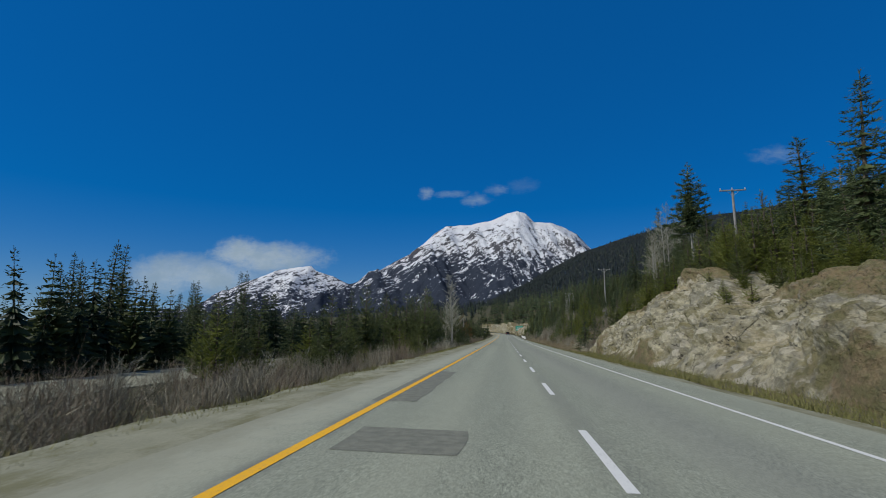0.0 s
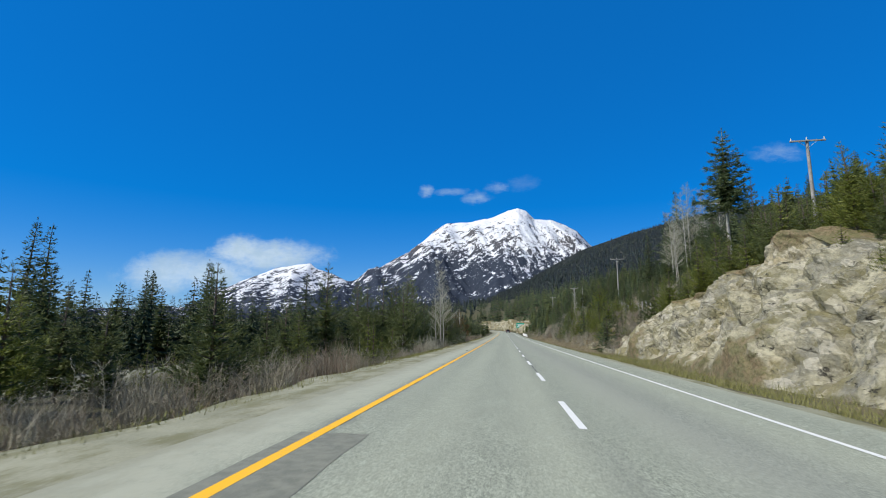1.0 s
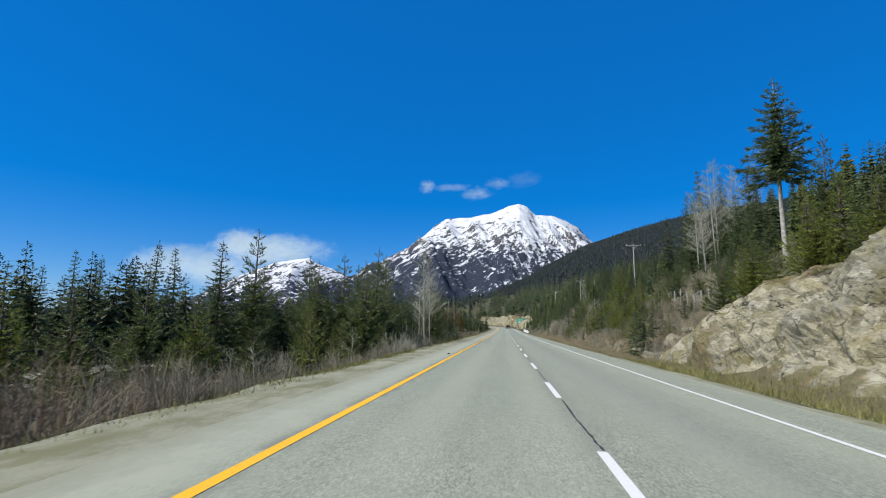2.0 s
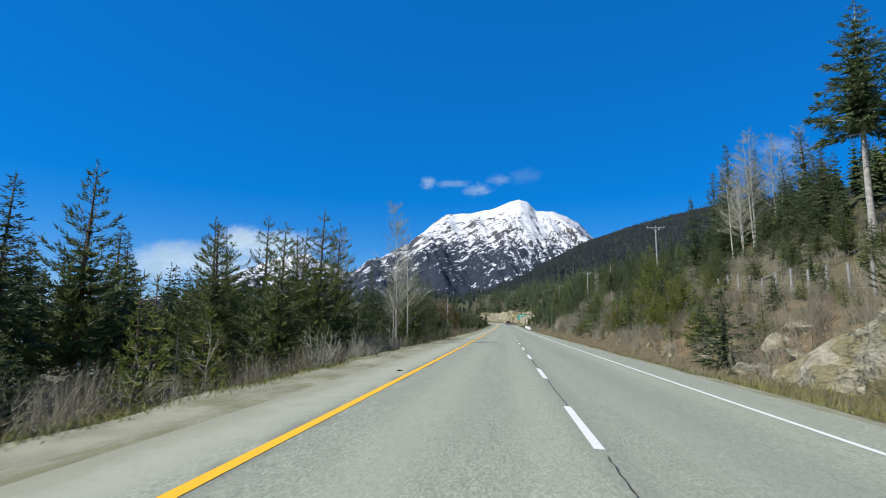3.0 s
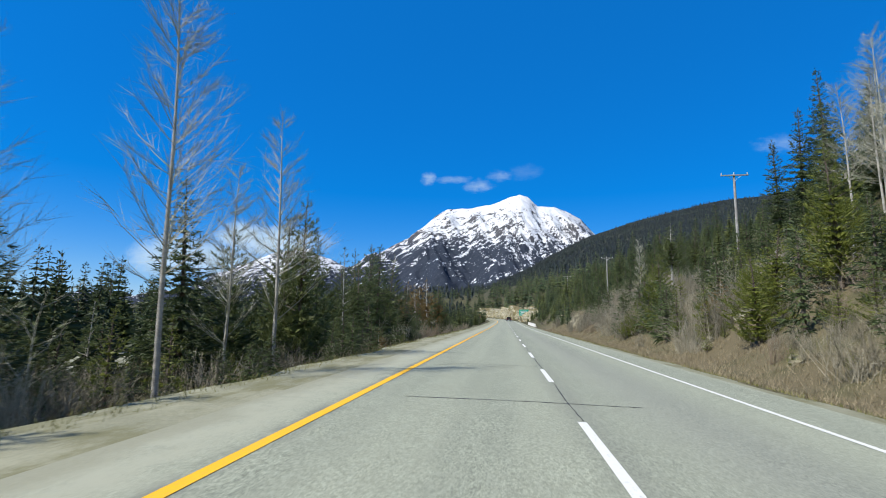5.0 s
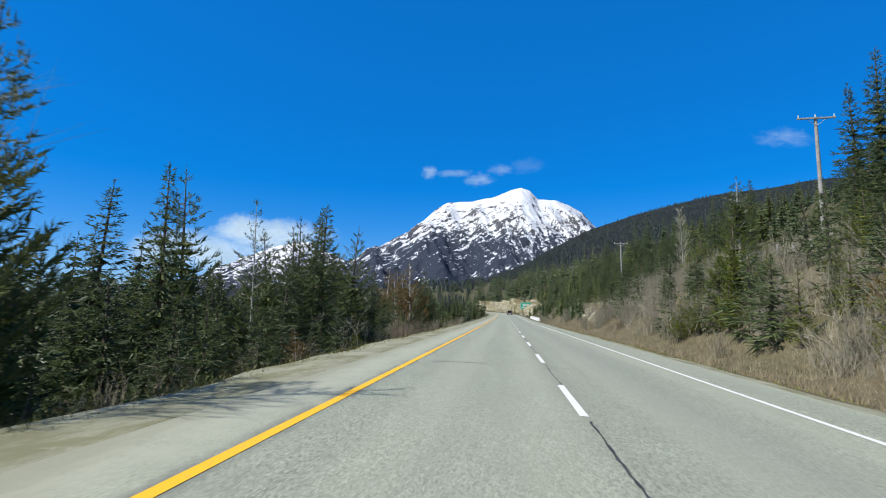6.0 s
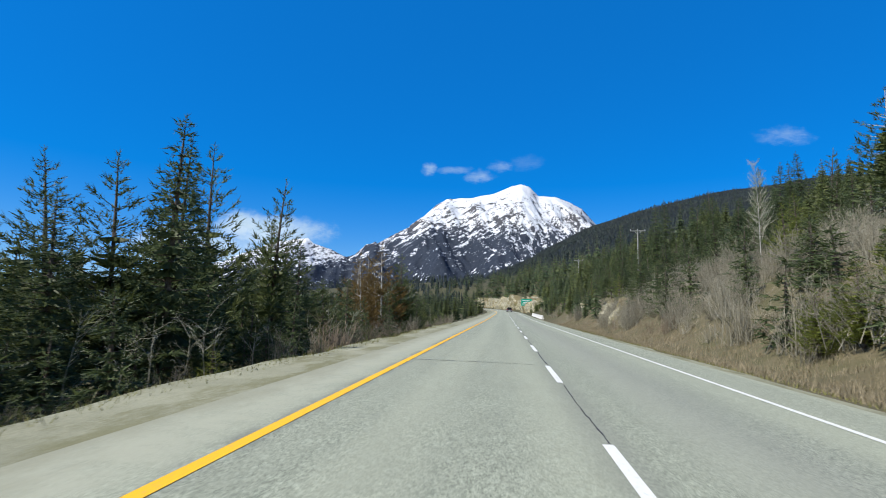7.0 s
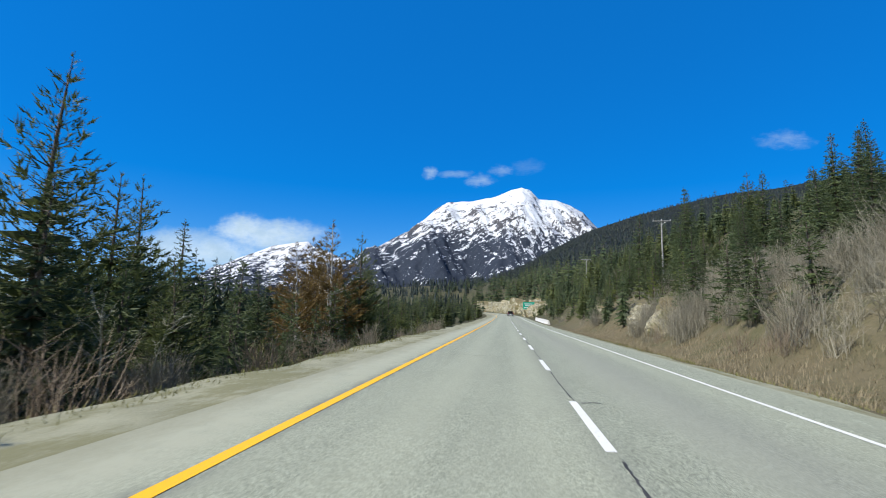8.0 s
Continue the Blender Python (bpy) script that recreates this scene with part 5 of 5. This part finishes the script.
top_rng = np.random.default_rng(77)
for k in range(92):
    y = top_rng.uniform(13, 58)
    tx, tz = bluff_crest(y)
    back = 0.5 + 7.0 * top_rng.random() ** 1.3
    kind = ("young", "bright", "young", "bright", "pine")[k % 5]
    tall = top_rng.uniform(1.8, 3.6) + 0.5 * back
    tall *= 0.62 if y < 37 else 1.05
    templates, size = template(kind, tall)
    place(templates, k, tx + back, y, tall / size, 53.0 * k, rock_top(tx + back, y), 1.2)
for k, (y, share, tall) in enumerate(((33.0, 0.9, 1.5), (32.2, 0.82, 1.2), (31.4, 0.94, 1.7), (33.8, 0.97, 1.3), (26.5, 0.8, 0.8), (36.0, 0.99, 1.2), (22.5, 0.93, 1.2), (29.5, 0.98, 1.6))):
    fx, tx = bluff_foot(y), bluff_crest(y)[0]
    x = fx + (tx - fx) * share
    place(T_YOUNG, k, x, y, tall / 4, 80.0 * k, rock_top(x, y), 1.5)


def boulder(x, y, size, seed):
    """A broken block of cut rock, half sunk into the bank."""
    bm = bmesh.new()
    bmesh.ops.create_icosphere(bm, subdivisions=4, radius=1.0)
    rng = np.random.default_rng(seed)
    cuts = [(Vector(rng.normal(0, 1, 3)).normalized(), rng.uniform(0.5, 0.85)) for _ in range(11)]
    for v in bm.verts:
        for n, d in cuts:
            over = v.co.dot(n) - d
            if over > 0:
                v.co -= n * over
        v.co *= 1 + 0.07 * rough3(v.co.x + seed, v.co.y, v.co.z, 3.0, 3)
        v.co = Vector((v.co.x * size, v.co.y * size * 1.25, v.co.z * size * 0.8))
    me = bpy.data.meshes.new("boulder")
    bm.to_mesh(me)
    bm.free()
    me.materials.append(M_ROCK)
    ob = new("boulder", me)
    ob.matrix_basis = pose(x, y, float(ground_z(x, y)) + size * 0.02, 12.0 * seed, 7.0 * seed, 40.0 * seed)
    return tagged(ob, "tan angular boulder half sunk in the bank", "rock", "bank boulders")


for k, (x, y, size) in enumerate(((9.2, 63.0, 0.6), (10.8, 62.2, 0.5), (9.7, 68.6, 0.4), (10.9, 69.2, 0.5), (9.3, 72.4, 0.25), (9.7, 78.6, 0.32), (10.2, 79.7, 0.38), (11.8, 73.5, 0.4), (12.6, 69.0, 0.4), (10.4, 97.5, 0.4), (9.6, 73.8, 0.55), (10.6, 70.4, 0.75), (11.3, 71.6, 0.6), (10.0, 66.4, 0.5), (11.6, 64.6, 0.8), (12.9, 66.4, 0.7), (11.8, 96.0, 0.6), (12.6, 94.2, 0.5), (9.9, 88.2, 0.4))):
    boulder(x, y, size, k + 1)


# ---------------- utility poles ----------------
def utility_pole(x, y, top, height, turn):
    pole = new("utility_pole")
    pole.matrix_basis = pose(x, y, top - height, 0, 0, turn)
    part("post", tube_bm(0.17, 0.11, height, 12), M_POLE, pole)
    arm = part("crossarm", box_bm(2.6, 0.11, 0.13, (0, -0.13, height - 0.14), 0.015), M_POLE, pole)
    for sx in (-1.2, 0.0, 1.2):
        at = (sx, -0.13 if sx else 0.0, height - 0.08 if sx else height)
        part("insulator", tube_bm(0.05, 0.035, 0.22, 10, Matrix.Translation(at)), M_CERAMIC, arm if sx else pole)
    for sx in (-1, 1):
        brace = tube_bm(0.018, 0.018, 0.85, 6, Matrix.Translation((0, -0.14, height - 0.72)) @ Matrix.Rotation(radians(52 * sx), 4, "Y"))
        part("brace", brace, M_STEEL, pole)
    return tagged(pole, "weathered wooden utility pole with a crossarm", "utility pole", "power line poles")


for x, y, top in ((24.1, 56.5, 16.7), (23.0, 123.0, 16.5), (23.0, 190.0, 16.0), (22.0, 257.0, 17.0)):
    utility_pole(x, y, top + float(road_z(y - 40)), 10.5, -4)


# more cut rock: a low outcrop on the bank and the long cut round the bend
outcrop = new("rock_outcrop", bluff_mesh("rock_outcrop", 138, 186, 190, 26, lambda y: 10.9 + 0.5 * float(wobble(0.0, y, 0.5)),
                                         lambda y: (12.3, 0.5 + (0.9 + 1.3 * float(wobble(0.0, y, 0.45, 1.0))) * float(smooth01(min(y - 138, 186 - y) / 4))), M_ROCK_PALE, 9.0, 1.0))
tagged(outcrop, "low pale broken rock outcrop on the bank", "rock", kind="structure")
bend_cut = new("rock_cut", bluff_mesh("rock_cut", 268, 480, 240, 26, lambda y: float(road_x(y)) + 9.2 + 0.8 * float(wobble(0.0, y, 0.12)),
                                      lambda y: (float(road_x(y)) + 12.5, 0.3 + float(smooth01((y - 270) / 50)) * (4.2 + 2.4 * float(wobble(0.0, y, 0.13, 1.0)))), M_ROCK_PALE, 17.0, 1.9))
tagged(bend_cut, "pale blasted rock cut along the road bend", "rock", kind="structure")


# ---------------- fence along the top of the bank ----------------
def fence(x, ys, height, framed):
    """Tall game fence of slim posts with top rails on some bays."""
    thing = new("game_fence")
    post_me = bpy.data.meshes.new("post")
    bm = tube_bm(0.085, 0.075, height + 0.4, 8)
    bm.to_mesh(post_me)
    bm.free()
    post_me.materials.append(M_POLE)
    foot = []
    for y in ys:
        xx = x + 0.5 * float(wobble(0.0, y, 0.07))
        z = float(ground_z(xx, y))
        p = part("post", post_me, None, thing)
        p.matrix_basis = pose(xx, y, z - 0.4)
        foot.append((xx, y, z))
    for i, (a, b) in enumerate(zip(foot, foot[1:])):
        if i % framed == 1:
            va, vb = Vector(a) + Vector((0, 0, height - 0.1)), Vector(b) + Vector((0, 0, height - 0.1))
            rail = tube_bm(0.045, 0.045, (vb - va).length, 8, Matrix.Translation(va) @ (vb - va).to_track_quat("Z", "Y").to_matrix().to_4x4())
            part("rail", rail, M_POLE, thing)
        for hgt in (0.4, 0.9, 1.4):
            va, vb = Vector(a) + Vector((0, 0, hgt)), Vector(b) + Vector((0, 0, hgt))
            wire_bm = tube_bm(0.004, 0.004, (vb - va).length, 4, Matrix.Translation(va) @ (vb - va).to_track_quat("Z", "Y").to_matrix().to_4x4())
            part("wire", wire_bm, M_STEEL, thing)
    return tagged(thing, "tall weathered game fence of wooden posts and wire", "fence")


fence(18.3, [62 + 1.9 * k for k in range(44)], 1.75, 8)


# ---------------- road sign, barrier, vehicles at the bend ----------------
def highway_sign(x, y, zfoot):
    sign = new("highway_sign")
    sign.matrix_basis = pose(x, y, zfoot, 0, 0, 3)
    for sx in (-1.3, 1.3):
        part("post", box_bm(0.14, 0.14, 5.6, (sx, 0.12, 2.8), 0.01), M_POLE, sign)
    board = part("board", box_bm(4.3, 0.06, 2.7, (0, 0, 4.4), 0.02), M_SIGN, sign)
    for z, w in ((5.05, 2.9), (4.4, 2.3), (3.75, 3.1)):
        part("text_bar", box_bm(w, 0.02, 0.28, (-0.2, -0.045, z)), M_SIGNWHITE, board)
    return tagged(sign, "green highway guide sign with white lines on two posts", "road sign")


highway_sign(8.6, 310, float(road_z(310)) - 0.6)


def barrier(x, y, turn):
    """One concrete road barrier with its sloped foot."""
    bm = bmesh.new()
    prof = [(-0.3, 0), (-0.3, 0.08), (-0.14, 0.33), (-0.09, 0.85), (0.09, 0.85), (0.14, 0.33), (0.3, 0.08), (0.3, 0)]
    ends = [[bm.verts.new((px, s * 1.7, pz)) for px, pz in prof] for s in (-1, 1)]
    for i in range(len(prof)):
        j = (i + 1) % len(prof)
        bm.faces.new((ends[0][i], ends[0][j], ends[1][j], ends[1][i]))
    bm.faces.new(ends[0][::-1]), bm.faces.new(ends[1])
    bmesh.ops.recalc_face_normals(bm, faces=bm.faces)
    me = bpy.data.meshes.new("concrete_barrier")
    bm.to_mesh(me)
    bm.free()
    me.materials.append(M_CONCRETE)
    ob = new("concrete_barrier", me)
    ob.matrix_basis = pose(x, y, float(ground_z(x, y)) - 0.02, 0, 0, turn)
    return tagged(ob, "pale concrete barrier block on the verge", "barrier", "barrier row")


first = barrier(8.1, 213, 0)
for k in range(1, 13):
    yy = 213 + 3.5 * k
    xx = 8.1 + 0.012 * k
    copy_thing(first, pose(xx, yy, float(ground_z(xx, yy)) - 0.02))


def vehicle(name, x, y, length, height, width, label, box_tall):
    """A dark vehicle seen from behind: body, cab, glass, lamps and wheels."""
    car = new(name)
    car.matrix_basis = pose(x + float(road_x(y)), y, float(road_z(y)) + CROSS * x, 0, 0, math.degrees(math.atan(0.00124 * max(0, y - 262))))
    part("body", box_bm(width, length, height * 0.42, (0, length / 2, height * 0.2 + 0.3), 0.1, 3), M_DARKPAINT, car)
    cab = part("cab", box_bm(width * 0.88, length * 0.45, height * 0.45, (0, length * (0.55 if not box_tall else 0.4), height * 0.66 + 0.1), 0.14, 3), M_DARKPAINT, car)
    part("rear_window", box_bm(width * 0.7, 0.03, height * 0.25, (0, length * (0.55 if not box_tall else 0.4) - length * 0.225 - 0.005, height * 0.72 + 0.1), 0.01), M_GLASS, cab)
    part("bumper", box_bm(width * 0.96, 0.16, 0.2, (0, -0.04, 0.5), 0.04, 2), M_STEEL, car)
    part("number_plate", box_bm(0.32, 0.02, 0.16, (0, -0.13, 0.55)), M_SIGNWHITE, car)
    for s in (-1, 1):
        part("tail_light", box_bm(0.16, 0.05, 0.4, (s * (width / 2 - 0.12), -0.005, height * 0.34 + 0.3), 0.015), M_TAIL, car)
        for wy in (0.18, 0.82):
            at = Matrix.Translation((s * (width / 2 - 0.13) - 0.12, length * wy, 0.37)) @ Matrix.Rotation(radians(90), 4, "Y")
            wheel = part("wheel", tube_bm(0.37, 0.37, 0.24, 20, at), M_RUBBER, car)
            part("rim", tube_bm(0.2, 0.2, 0.26, 14, Matrix.Translation((-0.01, 0, 0)) @ at), M_STEEL, wheel)
    return tagged(car, label, "vehicle")


vehicle("pickup_truck", 2.7, 300, 5.4, 1.95, 2.0, "dark pickup truck in the outer lane", False)
vehicle("car", -0.6, 415, 4.4, 1.5, 1.85, "small dark car rounding the bend", True)


# ---------------- repairs, cracks and painted shadow lines on the road ---
def surface_patch(name, x0, x1, y0, y1, mat, lift, label, rag=0.12, seed=0.0):
    """A thin repair with an uneven outline laid on the asphalt."""
    ny, nx = max(3, int((y1 - y0) / 0.3)), 5
    v = []
    for j in range(ny + 1):
        y = y0 + (y1 - y0) * j / ny
        for i in range(nx + 1):
            k = i / nx
            x = x0 + (x1 - x0) * k
            x += rag * float(wobble(seed, y, 2.1, seed)) * (1 if i == nx else 0.3 if i == 0 else 0)
            yy = y + rag * float(wobble(x, seed, 2.4, seed)) * (1 if j in (0, ny) else 0)
            v.append((x, yy, CROSS * x + lift + float(road_z(yy))))
    f = [(j * (nx + 1) + i, j * (nx + 1) + i + 1, (j + 1) * (nx + 1) + i + 1, (j + 1) * (nx + 1) + i) for j in range(ny) for i in range(nx)]
    return tagged(new(name, mesh_of(name, v, f, mat)), label, "road repair", kind="structure")


surface_patch("asphalt_patch", -2.25, -0.62, 6.65, 8.35, M_PATCH, 0.0042, "square dark asphalt patch in the lane", 0.06, 1.0)
surface_patch("asphalt_patch", -2.95, -1.95, 11.6, 21.3, M_PATCH, 0.0042, "long dark asphalt patch under the yellow line", 0.035, 2.0)


def crack(points, width, seed):
    """A thin tar-dark line, a crack or a painted shadow, that wanders from point to point."""
    rng = np.random.default_rng(seed)
    v = []
    for (x0, y0), (x1, y1) in zip(points, points[1:]):
        n = max(2, int(math.hypot(x1 - x0, y1 - y0) / 0.12))
        for k in range(n):
            s = k / n
            x, y = x0 + (x1 - x0) * s + rng.normal(0, 0.006), y0 + (y1 - y0) * s + rng.normal(0, 0.006)
            dx, dy = x1 - x0, y1 - y0
            ln = math.hypot(dx, dy)
            w = width * rng.uniform(0.25, 1.0) * 0.5
            z = CROSS * x + float(road_z(y)) + 0.0045
            v += [(x - dy / ln * w, y + dx / ln * w, z), (x + dy / ln * w, y - dx / ln * w, z)]
    f = [(2 * i, 2 * i + 1, 2 * i + 3, 2 * i + 2) for i in range(len(v) // 2 - 1)]
    me = mesh_of("crack", v, f, M_TAR_SHADOW)
    if me.polygons[0].normal.z < 0:
        me.flip_normals()
    return tagged(new("crack", me), "thin dark line on the asphalt, sealed crack or painted tree shadow", "crack", kind="structure")


for k, end in enumerate(dash_ends[7:22]):
    crack([(1.2, end + 0.05), (1.17, end + 2.4), (1.2, end + 4.9)], 0.034 if k % 3 else 0.05, k)
# dark cross lines; those at y 85.6 and 86.3 are painted tree shadows
for k, (y, x0, x1) in enumerate(((68.5, -2.1, -0.1), (70.1, -2.0, -0.95), (111.1, -2.5, 0.95), (85.6, -2.3, 0.4), (86.3, -2.0, 1.2), (119.4, 1.3, 1.75), (78.6, -1.8, 2.6), (98.0, -2.2, -0.4), (128.5, -2.0, 0.3))):
    crack([(x0, y), ((x0 + x1) / 2, y + 0.12), (x1, y + 0.05)], 0.07, 40 + k)


# ---------------- grass ----------------
def grass(name, n, x0, x1, y0, y1, low, high, mat, label, seed, clump=0.5):
    rng = np.random.default_rng(seed)
    y = rng.uniform(y0, y1, n)
    x = rng.uniform(x0, x1, n)
    keep = rng.random(n) < 0.35 + clump * (0.5 + 0.5 * wobble(x, y, 1.1, 0.5))
    x, y = x[keep] + road_x(y[keep]), y[keep]
    u = x - road_x(y)
    z = np.where((u > -6.0) & (u < 6.8), road_z(y) + CROSS * u - 0.08, ground_z(x, y) - 0.02)
    n = len(x)
    h = rng.uniform(low, high, n)
    g = rng.uniform(0, 6.3, n)
    w = rng.uniform(0.006, 0.014, n)
    bend = rng.normal(0, 0.35, (n, 2)) * h[:, None]
    a = np.stack([x - w * np.cos(g), y - w * np.sin(g), z], 1)
    b = np.stack([x + w * np.cos(g), y + w * np.sin(g), z], 1)
    c = np.stack([x + bend[:, 0], y + bend[:, 1], z + h], 1)
    v = np.stack([a, b, c], 1).reshape(-1, 3)
    return tagged(new(name, mesh_of(name, v.tolist(), np.arange(3 * n).reshape(n, 3).tolist(), mat)), label, "grass", kind="stuff")


grass("verge_grass", 60000, 7.3, 10.8, 60, 175, 0.08, 0.3, M_GRASS, "tall dry tan grass along the verge", 61)
grass("bluff_grass", 20000, 6.9, 9.4, 4, 60, 0.08, 0.35, M_GREENGRASS, "short greenish dry grass at the rock's foot", 62)
grass("near_verge_grass", 9000, 6.6, 7.6, 8, 150, 0.05, 0.16, M_GREENGRASS, "short verge grass beside the gravel", 63)
grass("shoulder_grass", 30000, -7.6, -5.2, 4, 150, 0.04, 0.15, M_GREENGRASS, "thin yellow-green grass at the shoulder's edge", 64, 0.65)
grass("edge_grass", 16000, -8.4, -5.5, 40, 62, 0.05, 0.16, M_GREENGRASS, "patchy green grass at the edge of the gravel", 66, 0.65)
grass("bush_grass", 16000, -13.0, -7.0, 6, 120, 0.2, 0.6, M_GRASS, "dry grass between the bushes", 65)


# ---------------- litter on the shoulder ----------------
def debris(x, y, size, seed):
    """A torn scrap of dark rubber lying on the pavement."""
    bm = bmesh.new()
    bmesh.ops.create_icosphere(bm, subdivisions=2, radius=1.0)
    for v in bm.verts:
        k = 1 + 0.5 * noise.noise(v.co * 1.7 + Vector((seed, 0, 0)))
        v.co = Vector((v.co.x * size * k, v.co.y * size * 0.6 * k, max(v.co.z, -0.5) * size * 0.3 * k))
    me = bpy.data.meshes.new("rubber_scrap")
    bm.to_mesh(me)
    bm.free()
    me.materials.append(M_RUBBER)
    ob = new("rubber_scrap", me)
    ob.matrix_basis = pose(x, y, float(road_z(y)) + CROSS * x + size * 0.14, 0, 0, 40.0 * seed)
    return tagged(ob, "small dark scrap of rubber on the pavement edge", "litter")


debris(-3.12, 57.07, 0.09, 1)
